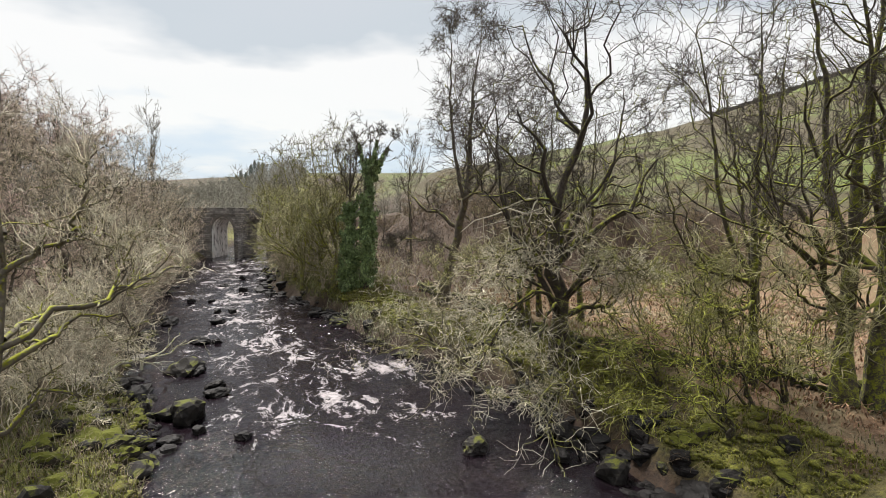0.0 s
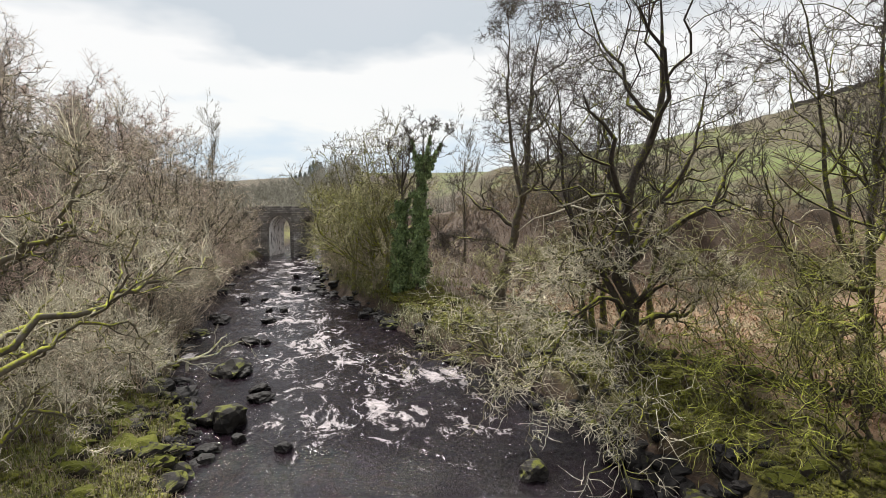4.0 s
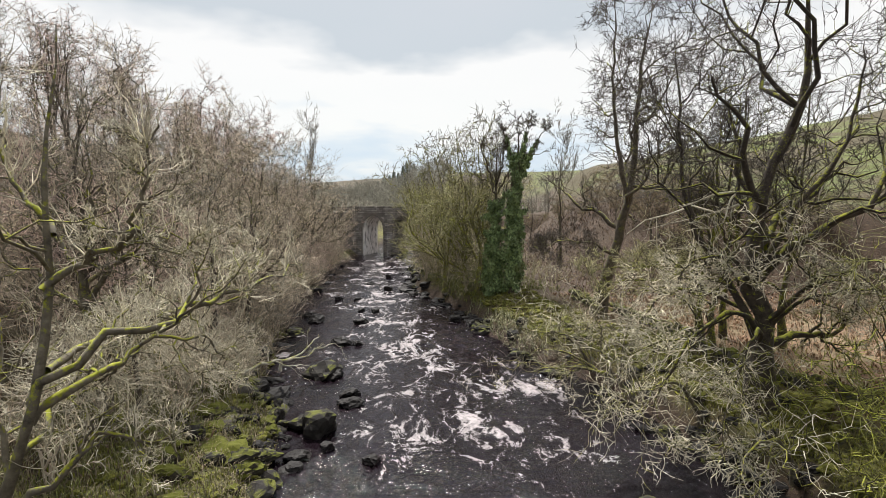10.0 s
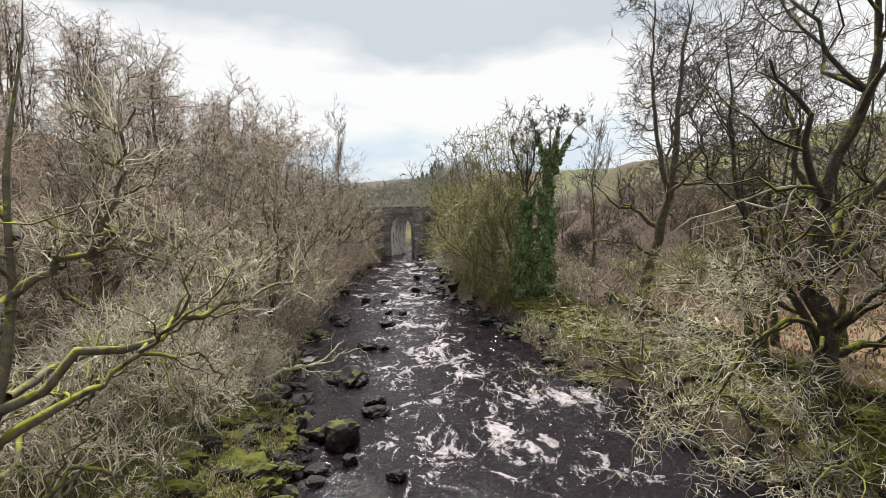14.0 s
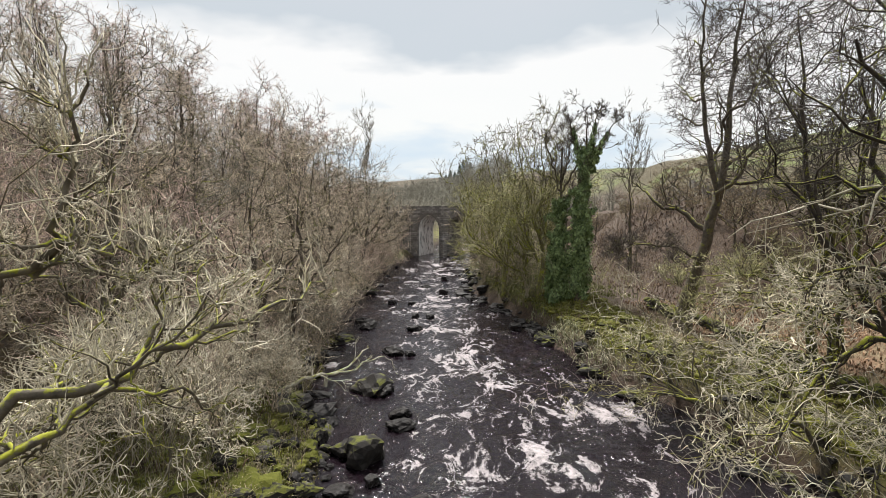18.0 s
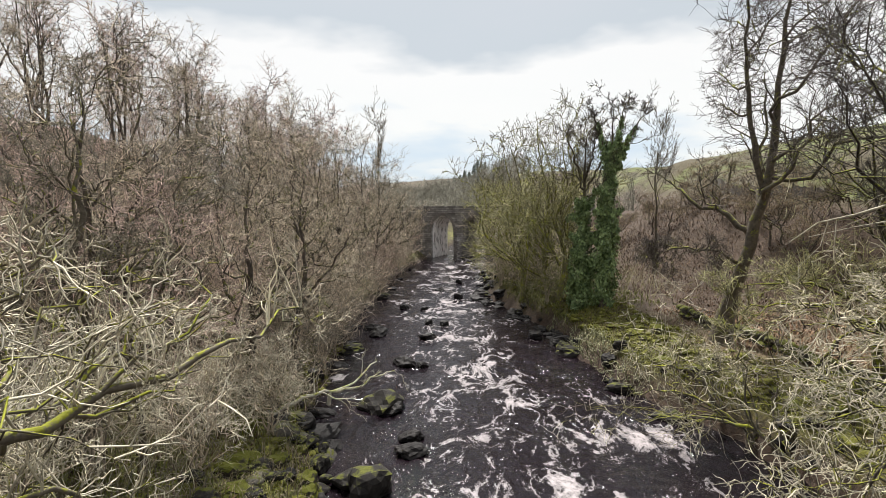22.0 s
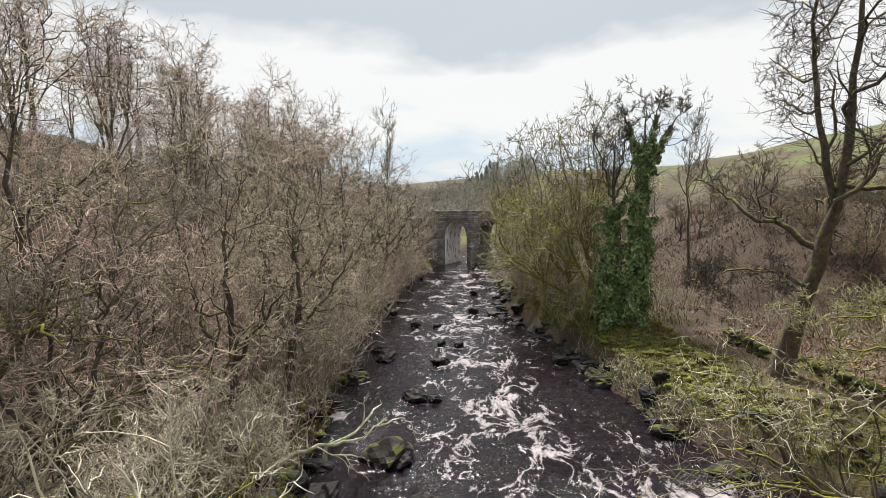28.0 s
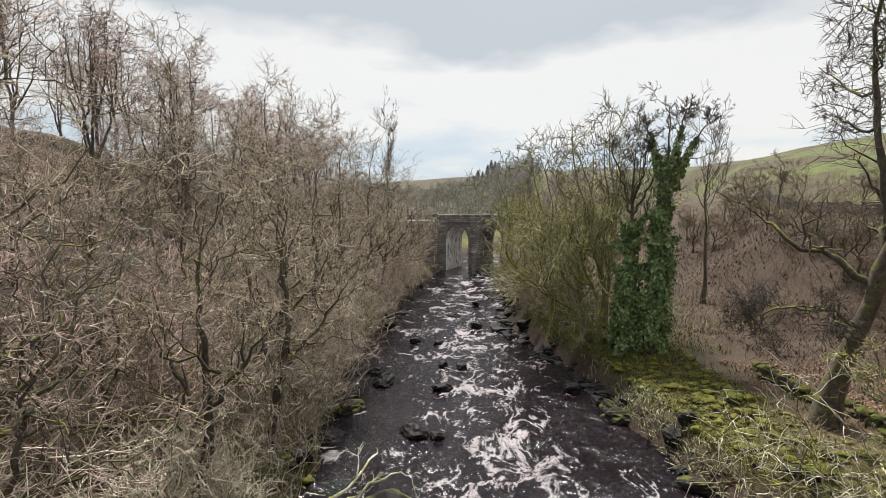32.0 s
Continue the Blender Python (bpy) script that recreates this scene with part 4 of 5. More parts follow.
tree("oak_tree", (-10.2, 6.2, gz(-10.2, 6.2)), [
    ([(0, 0, 0), (0.3, -0.3, 2), (0.1, -0.2, 4.2), (0.6, -0.3, 6.2), (0.4, 0, 8.4)], 0.24, 0.03),
    ([(0.2, -0.3, 3.2), (1.2, -0.6, 4.4), (1.9, -0.8, 4.9), (2.7, -0.9, 4.6)], 0.12, 0.02),
    ([(0.1, -0.2, 4.2), (-1.0, 0.2, 5.6), (-1.6, 0.4, 7.5)], 0.12, 0.02)],
    52, "twisted mossy oak on the wooded slope", limbs=8, n2=6, n3=5, n4=3, limb_ratio=0.42, ratio=0.6, fine=0.7, up=0.1, wiggle=0.22, curl=True, twig_r=0.011, bark=M_BARK_OAK, twig=M_TWIG_GREY, t0=0.3)

# bank trees of the left side, seen through the whole walk
for x, y, h, sd, lx in ((-8.9, 13.2, 8.6, 61, 0.4), (-8.6, 17.4, 8.8, 62, 0.8), (-10.4, 22, 9.2, 63, 0.6), (-11.8, 9.0, 9.8, 64, 0.2), (-10.6, 27.5, 10.5, 65, 0.5), (-11.0, 34, 10.5, 66, 0.4), (-11.0, 41, 10.5, 67, 0.8), (-10.8, 47, 10, 68, 0.9), (-11.0, 53, 9, 69, 1.0), (-10.6, 59, 8.5, 70, 1.0), (-10.4, 65, 8, 73, 0.7)):
    tree("alder_tree", (x, y, gz(x, y)), [
        ([(0, 0, 0), (lx * 0.4, 0, h * 0.3), (lx, -0.2, h * 0.55), (lx * 0.8, -0.3, h * 0.8), (lx, 0, h)], 0.2, 0.03),
        ([(lx * 0.4, 0, h * 0.35), (lx + 1.2, -0.4, h * 0.55), (lx + 2.2, -0.6, h * 0.72)], 0.10, 0.02),
        ([(lx * 0.4, 0, h * 0.3), (lx - 1.2, 0.2, h * 0.5), (lx - 1.7, 0.2, h * 0.78)], 0.10, 0.02)],
        sd, "bare alder on the wooded bank, brown twigs down to the water", limbs=9, n2=5, n3=4, n4=3, limb_ratio=0.42, ratio=0.62, fine=0.7, wiggle=0.24, ang=54, twig_r=0.0115, bark=M_BARK_WOOD, twig=M_TWIG_BROWN, t0=0.2)


# ---- ivy-clad trees and their neighbours ----
def ivy(ob, spine, r0, r1, count, seed, leaf=0.09):
    """A coat of ivy leaves around the polyline spine."""
    rng = np.random.default_rng(seed)
    S = resample(spine, 40, rng, 0.05)
    t = rng.uniform(0, 1, count) ** 0.9
    i = np.minimum((t * 39).astype(int), 38)
    c = S[i] + (S[i + 1] - S[i]) * (t * 39 - i)[:, None]
    a = rng.uniform(0, 2 * np.pi, count)
    lump = 0.8 + 0.5 * np.sin(a * 2 + t * 9 + seed) * np.sin(t * 14 + a * 1.5 + seed) + 0.3 * np.sin(t * 27 - a * 3 + seed * 2)
    r = (r0 + (r1 - r0) * t) * np.maximum(lump, 0.25) * rng.uniform(0.2, 1.25, count) ** 0.7
    N = np.stack([np.cos(a), np.sin(a), np.zeros(count)], 1)
    pos = c + N * r[:, None] + np.array([0, 0, 1]) * rng.normal(0, 0.08, count)[:, None]
    nrm = unit(N + rng.normal(0, 0.5, (count, 3)) + np.array([0, 0, 0.25]))
    u = unit(np.cross(nrm, rng.normal(0, 1, (count, 3)) * 0.5 + np.array([0, 0, 1.0])))
    v = np.cross(nrm, u)
    s = (leaf * rng.uniform(0.6, 1.4, count))[:, None]
    V = np.stack([pos - v * s, pos + u * s * 0.8 + nrm * s * 0.25, pos + v * s, pos - u * s * 0.8 + nrm * s * 0.25], 1).reshape(-1, 3)
    k = np.arange(count)[:, None] * 4
    F = np.concatenate([k + np.array([[0, 1, 2]]), k + np.array([[0, 2, 3]])])
    tagged(part("ivy", mesh_np("ivy", V, F, M_IVY, False), ob, "dense dark green ivy leaves"), kind="stuff")


for x, y, h, lean, sd, n, r0, clad in ((7.9, 28.4, 12.6, 0.3, 71, 13000, 0.75, 0.8), (6.6, 29.4, 11.6, 0.2, 72, 11000, 0.78, 0.6)):
    t_ivy = tree("ivy_clad_tree", (x, y, gz(x, y)), [
        ([(0, 0, 0), (lean * 0.2, 0, h * 0.3), (lean * 0.5, 0, h * 0.6), (lean, 0, h)], 0.24, 0.04),
        ([(lean * 0.5, 0, h * 0.66), (lean + 0.8, 0.1, h * 0.8), (lean + 2.0, 0.2, h * 0.96)], 0.10, 0.03),
        ([(lean * 0.5, 0, h * 0.68), (lean - 0.7, 0.1, h * 0.84), (lean - 1.3, 0.1, h)], 0.09, 0.03),
        ([(lean * 0.6, 0, h * 0.72), (lean + 0.3, -0.4, h * 0.86), (lean + 0.6, -0.6, h * 1.02)], 0.08, 0.03)],
        sd, "tall tree wrapped from foot to crown in dark ivy", limbs=8, n2=6, n3=5, n4=3, limb_ratio=0.26, ratio=0.55, up=0.08, wiggle=0.2, twig_r=0.0125, bark=M_BARK, twig=M_TWIG_BACKLIT, t0=0.5)
    ivy(t_ivy, [(0, 0, 0.1), (lean * 0.2, 0, h * 0.3), (lean * 0.45, 0, h * clad * 0.7), (lean * 0.6, 0, h * clad)], r0, r0 * 0.3, n, sd)
    ivr = random.Random(sd)
    for k in range(26):
        z = ivr.uniform(0.1, clad) * h
        an, ln = ivr.uniform(0, 6.28), ivr.uniform(0.5, 1.15)
        c = (lean * z / h, 0, z)
        ivy(t_ivy, [c, (c[0] + math.cos(an) * ln * 0.6, math.sin(an) * ln * 0.6, z + 0.3), (c[0] + math.cos(an) * ln, math.sin(an) * ln, z + ivr.uniform(0.1, 0.8))], 0.36, 0.1, 420, sd + 20 + k)
    if clad > 0.7:
        for a, b in (((0.8, 0.1, 0.8), (2.0, 0.2, 0.96)), ((-0.7, 0.1, 0.84), (-1.1, 0.1, 0.96)), ((0.3, -0.4, 0.86), (0.5, -0.5, 0.98))):
            ivy(t_ivy, [(lean * 0.5, 0, h * 0.66), (lean + a[0], a[1], h * a[2]), (lean + (a[0] + b[0]) / 2, b[1], h * (a[2] + b[2]) / 2)], 0.34, 0.08, 900, sd + 60 + int(10 * a[2]))

for x, y, h, lx, sd in ((3.2, 35.6, 12.6, -1.8, 81), (4.6, 34.0, 13.6, -0.6, 82), (5.6, 32.0, 12.6, 0.1, 83), (2.8, 38.6, 10.2, -1.8, 84), (6.2, 33.8, 12.6, 0.2, 85), (2.6, 42.5, 8.5, -0.7, 86), (2.2, 47, 8, -0.6, 88)):
    tree("alder_tree", (x, y, gz(x, y)), [
        ([(0, 0, 0), (lx * 0.2 + 0.3, 0, h * 0.25), (lx * 0.2 - 0.3, 0, h * 0.45), (lx * 0.6 + 0.35, -0.1, h * 0.65), (lx * 0.7, 0, h * 0.82), (lx, 0, h)], 0.15, 0.025),
        ([(lx * 0.1, 0, h * 0.2), (lx - 1.1, -0.2, h * 0.4), (lx - 1.0, -0.2, h * 0.6), (lx - 2.0, -0.3, h * 0.86)], 0.11, 0.02),
        ([(0, 0, 0.2), (0.5, -0.2, h * 0.4), (0.9, -0.3, h * 0.9)], 0.11, 0.02)],
        sd, "multi-stemmed alder, mossy low down, at the rocky waterside", limbs=8, n2=5, n3=4, n4=2, limb_ratio=0.36, ratio=0.64, fine=0.75, up=0.06, wiggle=0.22, twig_r=0.0175, bark=M_BARK_LIME, twig=M_TWIG_GREY, t0=0.1, pale_low=(9.0, M_TWIG_OLIVE))

tree("birch_tree", (14.7, 40.5, gz(14.7, 40.5)), [([(0, 0, 0), (0.1, 0, 4), (-0.1, 0, 8), (0.1, 0, 12)], 0.16, 0.02)], 87,
     "slender bare tree with steep ascending branches", limbs=14, n2=6, n3=5, n4=4, limb_ratio=0.36, up=0.16, twig_r=0.011, bark=M_BARK, twig=M_TWIG_GREY, t0=0.4, ang=30)

thin = copy_thing(bpy.data.objects["birch_tree"], pose(-13.3, 64, gz(-13.3, 64), 0, 0, 70))
thin.scale = (1.0, 1.0, (17.6 - gz(-13.3, 64)) / 12)

# mossy stems leaning out from the near right bank
for x, y, lean, sd in ((14.6, 1.8, -1.0, 141), (15.6, -1.4, -0.8, 142), (13.8, -2.4, -0.9, 143), (16.4, 1.2, 0.3, 144)):
    tree("mossy_thorn", (x, y, gz(x, y)), [
        ([(0, 0, 0), (lean * 0.6, -0.2, 1.0), (lean * 1.8, -0.4, 1.9), (lean * 3.2, -0.7, 2.2)], 0.06, 0.012),
        ([(0, 0, 0), (lean * 0.2, 0.3, 1.5), (lean * 1.0, 0.6, 3.0), (lean * 1.6, 0.7, 4.2)], 0.06, 0.012),
        ([(0, 0, 0), (lean * 0.9, 0.6, 0.9), (lean * 2.2, 1.2, 1.3), (lean * 3.6, 1.7, 1.1)], 0.05, 0.012)],
        sd, "low thorn with arching stems sheathed in bright moss", limbs=6, n2=4, n3=2, n4=2, limb_ratio=0.55, ratio=0.7, fine=0.7, wiggle=0.2, twig_r=0.0125, curl=True,
        bark=M_BARK_MOSS, twig=M_TWIG_MOSS, t0=0.15, category="bush")

thorns = [o for o in bpy.data.objects if o.name.startswith("mossy_thorn") and o.parent is None]
for k, (x, y, a) in enumerate(((17.0, -1.6, 20),)):
    copy_thing(thorns[k % len(thorns)], pose(x, y, gz(x, y), 0, 0, a))


# ---- woods ----
def wood_tree(seed, h, twig, detail, label, n4=3):
    rng = random.Random(seed)
    a, b = rng.uniform(-0.7, 0.7), rng.uniform(-0.7, 0.7)
    return tree("woodland_tree", (0, 0, 0), [
        ([(0, 0, -0.4), (a * 0.3, b * 0.3, h * 0.3), (a, b, h * 0.6), (a * 0.6, b * 1.2, h)], 0.14, 0.025),
        ([(a * 0.4, b * 0.4, h * 0.35), (a + 1.1, b - 0.3, h * 0.6), (a + 1.4, b - 0.6, h * 0.9)], 0.10, 0.02),
        ([(a * 0.3, b * 0.3, h * 0.3), (a - 1.2, b + 0.5, h * 0.55), (a - 1.7, b + 0.6, h * 0.85)], 0.10, 0.02)],
        seed, label, limbs=7, n2=5, n3=detail, n4=n4, t0=0.25 if detail > 4 else 0.42, limb_ratio=0.42, ratio=0.6, fine=0.7, up=0.04, wiggle=0.2, ang=54, twig_r=0.0145, bark=M_BARK_WOOD, twig=twig, limb_parts=False, group="wooded hillside")


variants = [wood_tree(101, 10, M_TWIG_PURPLE, 5, "bare woodland tree with a purplish-brown crown"), wood_tree(102, 11, M_TWIG_PURPLE, 5, "bare woodland tree with a purplish-brown crown"),
            wood_tree(103, 9, M_TWIG_BROWN, 5, "bare woodland tree with brown twigs"), wood_tree(104, 10.5, M_TWIG_BROWN, 5, "bare woodland tree with brown twigs"),
            wood_tree(105, 8.5, M_TWIG_GREY, 5, "bare woodland tree with grey twigs"),
            wood_tree(106, 11.5, M_TWIG_PURPLE, 3, "slender bare tree on the wooded ridge", 2), wood_tree(107, 12, M_TWIG_PURPLE, 3, "slender bare tree on the wooded ridge", 2)]
wr = random.Random(17)
spots = []
for i in range(4000):
    y = wr.uniform(-6, 66)
    d = wr.uniform(4.5, 40)
    x = float(curve(y, LY, LX)) - d
    if x > -13 and y < 4:
        continue
    if y < 20 and x < -0.85 * (y + 3) - 7:
        continue
    # only what the walk can see
    if x < -0.95 * (y + 13) - 6:
        continue
    if all((x - a) ** 2 + (y - b) ** 2 > (3.6 if d < 15 else 5.0 if d < 22 else 6.5) ** 2 for a, b, _ in spots):
        spots.append((x, y, d))
    if len(spots) >= 84:
        break
for i, (x, y, d) in enumerate(spots):
    src = variants[wr.choice((5, 6)) if d > 19 else wr.choice((0, 1, 1, 0, 3)) if d > 12 else wr.choice((2, 3, 4, 0))]
    s = wr.uniform(0.95, 1.22) * (0.61 + 0.47 * min(1.0, max(0.0, (y - 6) / 38)))
    if 12 < y < 48 and -0.82 * y - 3 < x < -0.38 * y:
        s *= 0.95
    m = pose(x, y, gz(x, y), wr.uniform(-4, 4), wr.uniform(-4, 4), wr.uniform(0, 360))
    if i < 7:
        ob = variants[i]
        ob.matrix_basis = m
        ob.scale = (s, s, s)
    else:
        ob = copy_thing(src, m)
        ob.scale = (s, s, s * wr.uniform(0.92, 1.1))
# multi-stemmed bushes filling the understorey
def bush(seed, h, twig):
    rng = random.Random(seed)
    stems = []
    for k in range(6):
        a = k * 1.05 + rng.uniform(-0.4, 0.4)
        r = rng.uniform(0.35, 0.75)
        stems.append(([(0.1 * math.cos(a), 0.1 * math.sin(a), -0.1), (r * math.cos(a) * 0.6, r * math.sin(a) * 0.6, h * 0.35), (r * math.cos(a) * 1.8, r * math.sin(a) * 1.8, h * rng.uniform(0.7, 1.0))], 0.04, 0.012))
    return tree("hazel_bush", (0, 0, 0), stems, seed, "bare many-stemmed bush with tangled pale brown twigs", limbs=5, n2=4, n3=3, n4=2, limb_ratio=0.55, ratio=0.68, fine=0.7, up=0.05, wiggle=0.22, twig_r=0.0115,
                bark=M_TWIG_BROWN, twig=twig, limb_parts=False, t0=0.1, category="bush", group="understorey bushes")


bushes = [bush(131, 3.6, M_TWIG_GREY), bush(132, 4.4, M_TWIG_BROWN), bush(133, 3.0, M_TWIG_PALE), bush(134, 4.0, M_TWIG_PURPLE), bush(135, 3.8, M_TWIG_MOSS)]
bspots = []
for i in range(3000):
    y = wr.uniform(6, 68)
    d = abs(wr.gauss(0, 1)) * 6 + 0.4
    x = float(curve(y, LY, LX)) - d
    if i % 4 == 0:
        d = wr.uniform(9, 27)
        x = float(curve(y, LY, LX)) - d
    if d > 22 or x < -0.95 * (y + 13) - 3 or (y < 13 and d < 6.5):
        continue
    if all((x - a) ** 2 + (y - c) ** 2 > (1.5 if y < 26 else 2.3) ** 2 for a, c in bspots):
        bspots.append((x, y))
    if len(bspots) >= 96:
        break
for i, (x, y) in enumerate(bspots):
    m = pose(x, y, gz(x, y) - 0.05, 0, 0, wr.uniform(0, 360))
    if i < 5:
        bushes[i].matrix_basis = m
    else:
        ob = copy_thing(bushes[3] if x < float(curve(y, LY, LX)) - 9 else bushes[wr.choice((0, 1, 3))], m)
        s = wr.uniform(0.75, 1.25)
        ob.scale = (s, s, s)

# pale tangle beside the near oak
for x, y, s in ((-8.6, 1.6, 1.0), (-9.4, 5.4, 1.1), (-7.6, 7.0, 0.85), (-6.9, 10.4, 0.8), (-8.6, 9.8, 1.0), (-7.9, 12.6, 0.8)):
    ob = copy_thing(bushes[2], pose(x, y, gz(x, y) - 0.05, 0, 0, x * 50))
    ob.scale = (s, s, s)

# waterside bushes below the ivy
for i in range(10):
    y = wr.uniform(30, 48)
    x = float(curve(y, RY, RX)) + wr.uniform(0.3, 4.5)
    ob = copy_thing(bushes[wr.choice((1, 4))], pose(x, y, gz(x, y), 0, 0, wr.uniform(0, 360)))
    s = wr.uniform(0.8, 1.25)
    ob.scale = (s, s, s)
    tagged(ob, "bare olive-brown bush among the waterside alders", "bush", "waterside bushes")

# scarp behind the meadow
hawthorns = [wood_tree(108, 8, M_TWIG_RUST, 5, "scrubby bare hawthorn on the valley side"), wood_tree(109, 7, M_TWIG_RUST, 5, "scrubby bare hawthorn on the valley side")]
for i in range(30):
    y = wr.uniform(18, 62)
    f = float(curve(y, (-60, 0, 23, 33, 45, 60, 80), (58, 46, 31, 17, 12, 12, 16)))
    x = f + wr.uniform(2, 16)
    s = wr.uniform(0.42, 0.72)
    m = pose(x, y, gz(x, y) - 0.1, 0, 0, wr.uniform(0, 360))
    if i < 2:
        ob = hawthorns[i]
        ob.matrix_basis = m
    else:
        ob = copy_thing(hawthorns[i % 2], m)
    ob.scale = (s * 1.1, s * 1.1, s * 0.85)
    tagged(ob, "scrubby bare hawthorn on the valley side", "tree", "scarp scrub")
# skyline trees on the hill
for x, y, s in ((112, 96, 1.0), (118, 90, 0.9), (106, 100, 0.95), (101, 106, 0.8), (124, 84, 0.9)):
    ob = copy_thing(variants[3], pose(x, y, gz(x, y) - 0.2, 0, 0, x * 7))
    ob.scale = (s, s, s)
    tagged(ob, "lone bare tree on the hilltop field", "tree", "hilltop trees")


# far woods beyond the bridge: one mass of twiggy crowns with a few conifers, haze put into their colours
def far_woods():
    rng = np.random.default_rng(9)
    n = 620
    y = 84 + 156 * rng.uniform(0, 1, n) ** 0.8
    x = rng.uniform(-36, 34, n) - 6
    ok = (x < curve(y, LY, LX) - 4) | (x > curve(y, RY, RX) + 4)
    x, y = x[ok], y[ok]
    n = len(x)
    z = land(x, y)[0]
    h = rng.uniform(5, 9, n) * np.interp(x, (-30, -12, 0), (0.55, 0.8, 1.0))
    S = np.stack([x, y, z - 0.3], 1)
    P, R = grow(rng, S, np.tile([0, 0, 1.0], (n, 1)), h, np.full(n, 0.14), 6, 0.06, 0.05)
    P1, R1 = spawn(rng, P, R, 9, 0.1, 55, 0.5, 3, 0.16, 0.06, 0.05)
    P2, R2 = spawn(rng, P1, R1, 8, 0.1, 55, 0.7, 2, 0.2, 0.03, 0.045)
    v, f = join_np([tubes(P, R, 4), tubes(P1, R1, 3), tubes(P2, R2, 3)])
    tagged(new("far_woods", mesh_np("far_woods", v, f, M_TWIG_HAZE)), "distant bare woodland on the valley sides beyond the bridge, paled for haze", "woods", kind="stuff")
    for x, y, h in ((-12, 226, 7), (-9.5, 230, 8), (-7.5, 226, 8.5), (-3.5, 228, 9.0), (-2.0, 226, 10.5), (-0.5, 229, 9.5), (1.0, 227, 8.5), (-14.5, 230, 6), (-5.5, 224, 6.5)):
        con = root("conifer_tree", x, y, gz(x, y) + 1.5, "green conifer standing above the far woods, greyed for haze", "tree", "far conifers")
        Pt = np.array([[[0, 0, -2.0], [0, 0, h]]])
        part("trunk", mesh_np("trunk", *tubes(Pt, np.array([[0.2, 0.03]]), 5), M_BARK), con)
        m = 700
        t = rng.uniform(0.1, 1, m)
        a = rng.uniform(0, 6.283, m)
        r = (1 - t) ** 0.8 * h * 0.3 * rng.uniform(0.2, 1, m) ** 0.5 + 0.1
        c = np.stack([np.cos(a) * r, np.sin(a) * r, t * h - r * 0.3], 1)
        u = np.stack([np.cos(a), np.sin(a), np.full(m, -0.4)], 1) * 0.45
        w = np.stack([-np.sin(a), np.cos(a), np.zeros(m)], 1) * 0.2
        V = np.stack([c - u, c + w, c + u, c - w], 1).reshape(-1, 3)
        k = np.arange(m)[:, None] * 4
        part("crown", mesh_np("crown", V, k + np.array([[0, 1, 2, 3]]), M_CONIFER_HAZE, False), con)


far_woods()


# ---- undergrowth ----
def scatter(rng, n, side, y0, y1, d0, d1):
    y = rng.uniform(y0, y1, n)
    d = rng.uniform(d0, d1, n)
    x = curve(y, LY, LX) - d if side < 0 else curve(y, RY, RX) + d
    return x, y, land(x, y)[0]


def thicket(name, seed, n, side, y0, y1, d0, d1, length, r, material, label, arch=-0.12, K=4, kids=3):
    rng = np.random.default_rng(seed)
    x, y, z = scatter(rng, n, side, y0, y1, d0, d1)
    D = unit(np.stack([rng.normal(0, 0.55, n), rng.normal(0, 0.55, n), np.ones(n)], 1))
    P, R = grow(rng, np.stack([x, y, z - 0.05], 1), D, rng.uniform(0.5, 1.2, n) * length, np.full(n, r * 1.4), K, 0.22, arch)
    ch = [tubes(P, R, 3)]
    if kids:
        P1, R1 = spawn(rng, P, R, kids, 0.25, 45, 0.5, 2, 0.25, 0.0, r * 0.8)
        ch.append(tubes(P1, R1, 3))
    tagged(new(name, mesh_np(name, *join_np(ch), material)), label, "undergrowth", kind="stuff")


thicket("bramble_thicket", 201, 1300, -1, 4, 30, 2.6, 9, 1.5, 0.0075, M_TWIG_GREY, "tangled bare brambles and saplings on the wooded bank")
thicket("brushwood", 202, 1700, -1, 13, 66, 0.2, 5, 2.4, 0.0105, M_TWIG_BROWN, "bare brushwood leaning over the water", arch=0.0)
thicket("brushwood", 203, 1800, -1, 8, 60, 5, 20, 3.0, 0.0125, M_TWIG_RUST, "bare brown brushwood under the hillside trees", arch=0.03)
thicket("bramble_thicket", 204, 600, 1, -6, 34, 0.3, 4.5, 1.1, 0.005, M_TWIG_RUST, "pale dead stems and brambles on the mossy bank")
thicket("scrub", 205, 2000, 1, 16, 64, 7, 34, 1.8, 0.0125, M_TWIG_RUST, "brown bare scrub covering the valley side", arch=0.05)
thicket("scrub", 206, 300, 1, 30, 47, 1, 9, 3.0, 0.014, M_TWIG_OLIVE, "olive bare stems along the waterside", arch=0.06)


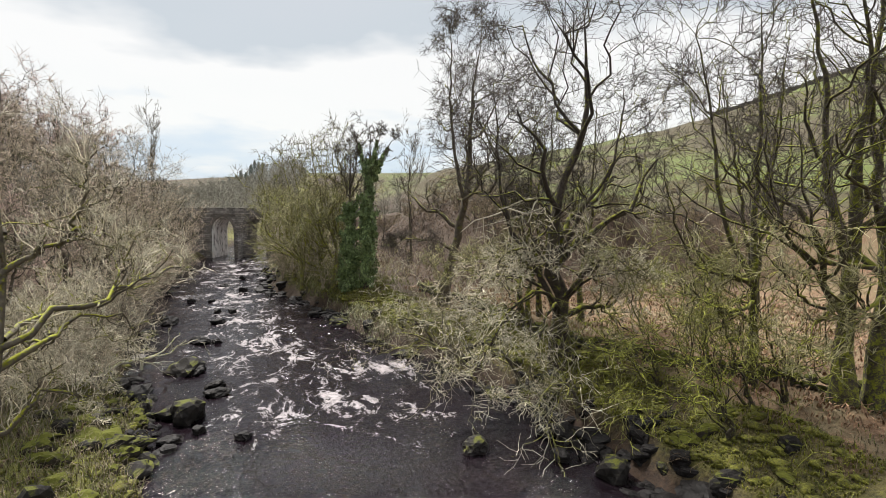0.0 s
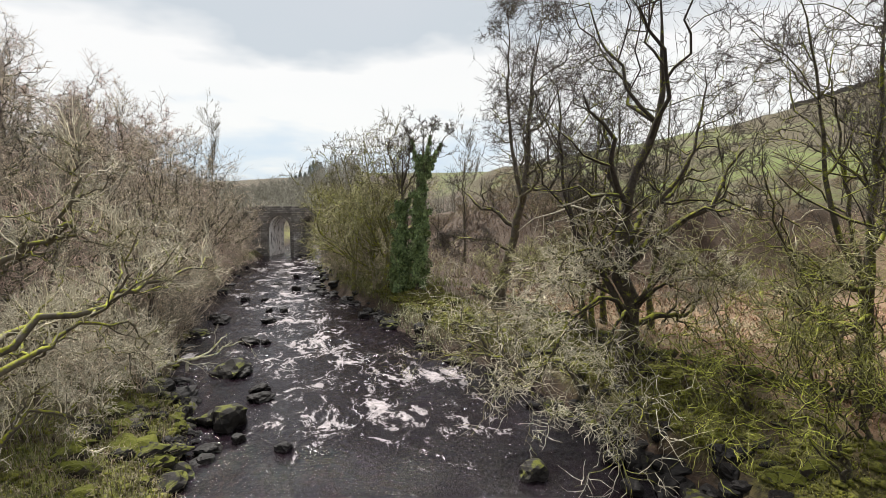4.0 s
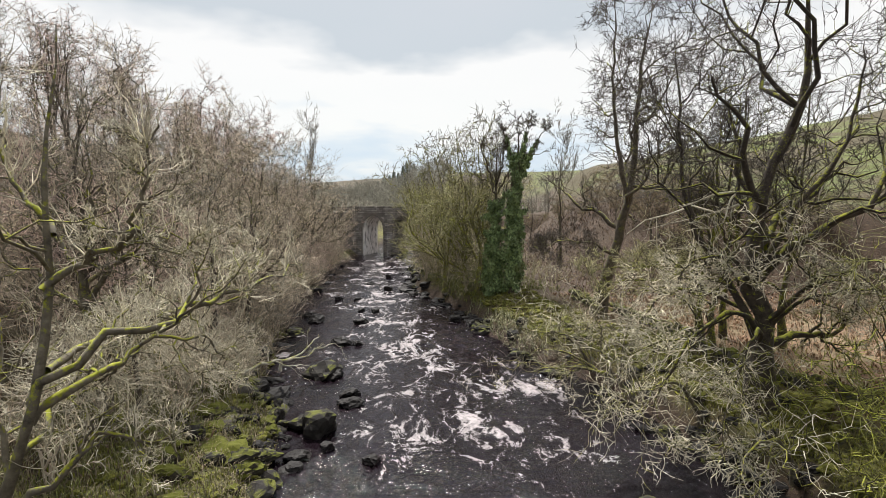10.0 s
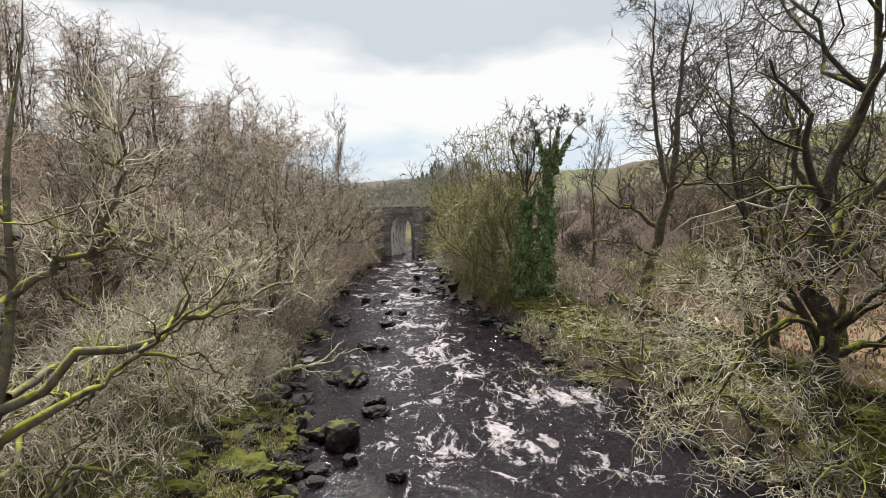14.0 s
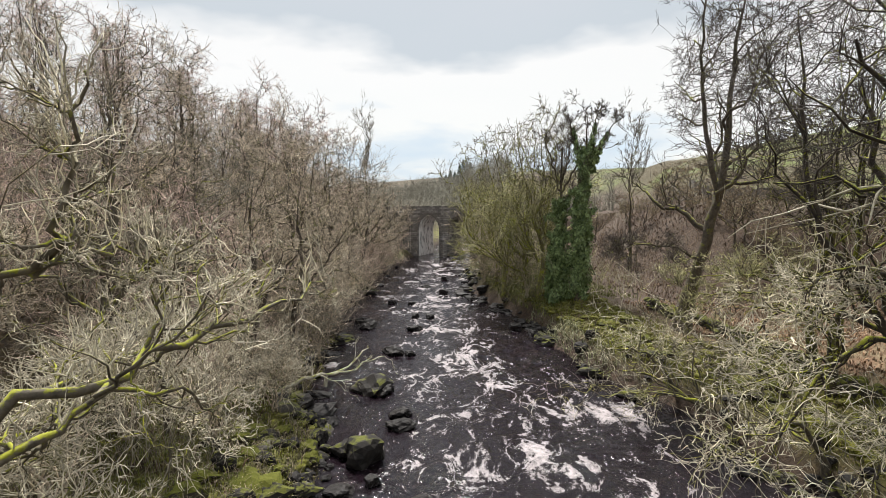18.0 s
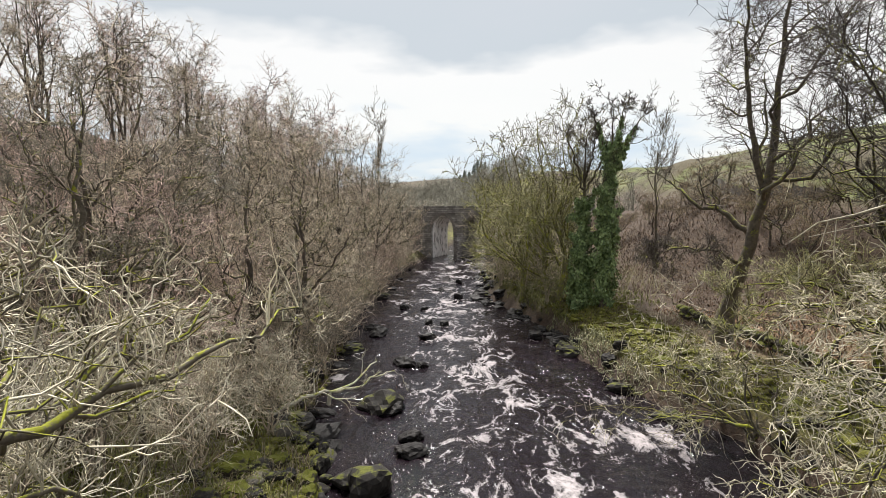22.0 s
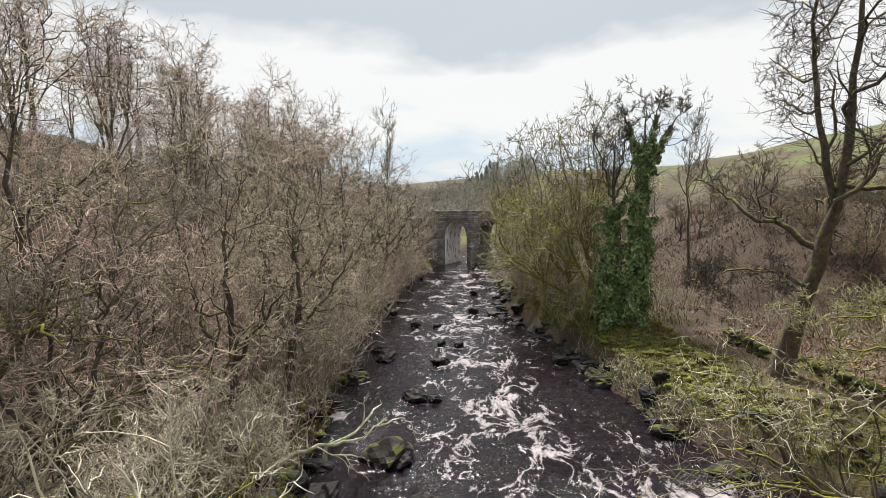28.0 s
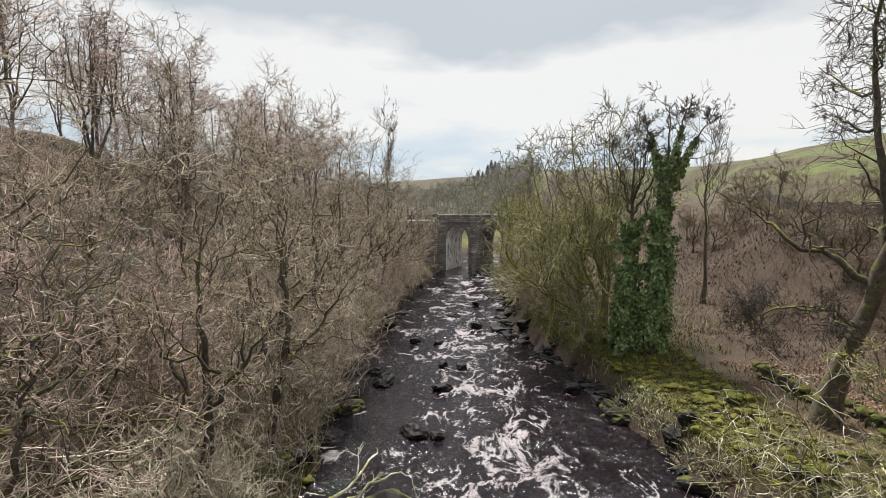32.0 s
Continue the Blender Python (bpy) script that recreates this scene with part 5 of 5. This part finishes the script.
def blades(name, seed, n, side, y0, y1, d0, d1, length, width, material, label, lean=0.5):
    """Bent blades of grass or fern, each of two quads."""
    rng = np.random.default_rng(seed)
    x, y, z = scatter(rng, n, side, y0, y1, d0, d1)
    keep = wob(x, y, 0.8, seed * 0.1) + rng.normal(0, 0.4, n) > -0.3
    x, y, z = x[keep], y[keep], z[keep]
    n = len(x)
    a = rng.uniform(0, 6.283, n)
    out = np.stack([np.cos(a), np.sin(a), np.zeros(n)], 1)
    w = np.stack([-np.sin(a), np.cos(a), np.zeros(n)], 1) * (width * rng.uniform(0.6, 1.3, n))[:, None]
    L = (length * rng.uniform(0.5, 1.3, n))[:, None]
    b = np.stack([x, y, z - 0.02], 1)
    upv = np.array([0, 0, 1.0])
    m = b + L * (upv * 0.62 + out * lean * 0.35)
    t = b + L * (upv * 0.75 + out * lean)
    V = np.stack([b - w, b + w, m + w * 0.8, m - w * 0.8, t + w * 0.1, t - w * 0.1], 1).reshape(-1, 3)
    k = np.arange(n)[:, None] * 6
    F = np.concatenate([k + np.array([[0, 1, 2, 3]]), k + np.array([[3, 2, 4, 5]])])
    tagged(new(name, mesh_np(name, V, F, material, False)), label, "ground cover", kind="stuff")


blades("grass", 301, 16000, -1, -8, 16, 0.3, 7, 0.32, 0.012, M_GRASS_GREEN, "rough green grass and moss tufts on the near bank")
blades("grass", 302, 16000, -1, -8, 22, 0.2, 8, 0.42, 0.010, M_GRASS, "straw-coloured dead grass on the near bank", 0.7)
blades("grass", 303, 3500, 1, -6, 30, 0.4, 6, 0.2, 0.012, M_GRASS_GREEN, "mossy green grass along the river bank")
blades("grass", 304, 22000, 1, -6, 25, 4, 24, 0.2, 0.016, M_GRASS, "straw-coloured dead grass on the river meadow", 0.8)
blades("moss_fronds", 309, 24000, 1, -6, 32, 0.9, 4.2, 0.16, 0.02, M_MOSS_LEAF, "bright green moss fronds over the bank stones", 0.6)
blades("moss_fronds", 310, 16000, -1, -6, 26, -0.1, 5.5, 0.15, 0.02, M_MOSS_LEAF, "bright green moss fronds on the shaded bank", 0.6)
blades("bracken", 305, 16000, 1, -4, 26, 5, 26, 0.3, 0.035, M_BRACKEN, "flattened rust-brown bracken on the meadow", 1.0)
blades("fern", 306, 700, 1, 16, 30, -0.2, 1.0, 0.45, 0.028, M_FERN, "pale green ferns hanging over the bank edge", 1.0)
blades("grass", 311, 9000, 1, 28, 56, 0.7, 7, 0.35, 0.022, M_GRASS_GREEN, "mossy green grass under the waterside alders")
blades("leaf_litter", 307, 24000, -1, -4, 50, 2, 26, 0.22, 0.03, M_LITTER, "brown fallen leaves on the wooded slope", 1.2)
blades("leaf_litter", 308, 16000, 1, 20, 60, 8, 28, 0.25, 0.035, M_LITTER, "brown fallen leaves on the valley side", 1.2)


# moss cushions on the bank
def cushions():
    rng = np.random.default_rng(77)
    ch = []
    bm = bmesh.new()
    bmesh.ops.create_icosphere(bm, subdivisions=2, radius=1.0)
    V = np.array([v.co[:] for v in bm.verts])
    F = np.array([[v.index for v in f.verts] for f in bm.faces])
    bm.free()
    for side, n, y0, y1, d0, d1 in ((1, 1200, -6, 32, 1.1, 4.2), (-1, 420, -6, 24, 0.0, 4.5)):
        x, y, z = scatter(rng, n, side, y0, y1, d0, d1)
        for i in range(n):
            r = 0.06 + 0.24 * rng.uniform(0, 1) ** 2.2
            k = 1 + 0.25 * np.sin(V[:, 0] * 4 + i) * np.sin(V[:, 1] * 5 + i * 2) + 0.1 * np.sin(V[:, 2] * 9 + i) + rng.normal(0, 0.28, len(V))
            ch.append((V * k[:, None] * np.array([r, r * rng.uniform(0.7, 1.2), r * 0.42]) + np.array([x[i], y[i], z[i]]), F))
    tagged(new("moss_cushions", mesh_np("moss_cushions", *join_np(ch), M_MOSS)), "bright yellow-green moss cushions over the bank stones", "moss", kind="stuff")


cushions()

# bleached branch caught on the boulders
tree("fallen_branch", (-7.4, 11.4, gz(-7.4, 11.4) + 0.2), [
    ([(0, 0, 0), (1.0, 1.2, 0.25), (2.0, 2.4, 0.1), (2.7, 3.4, 0.5), (3.0, 4.6, 0.7)], 0.09, 0.03),
    ([(1.6, 2.0, 0.15), (2.6, 2.4, 0.2), (3.6, 3.2, 0.55), (4.4, 3.6, 0.3)], 0.06, 0.02)],
    91, "bleached dead branch stranded across the river boulders", limbs=4, n2=3, n3=2, n4=2, limb_ratio=0.25, up=0.03, twig_r=0.008, bark=M_DEAD, twig=M_DEAD, category="branch", t0=0.3)
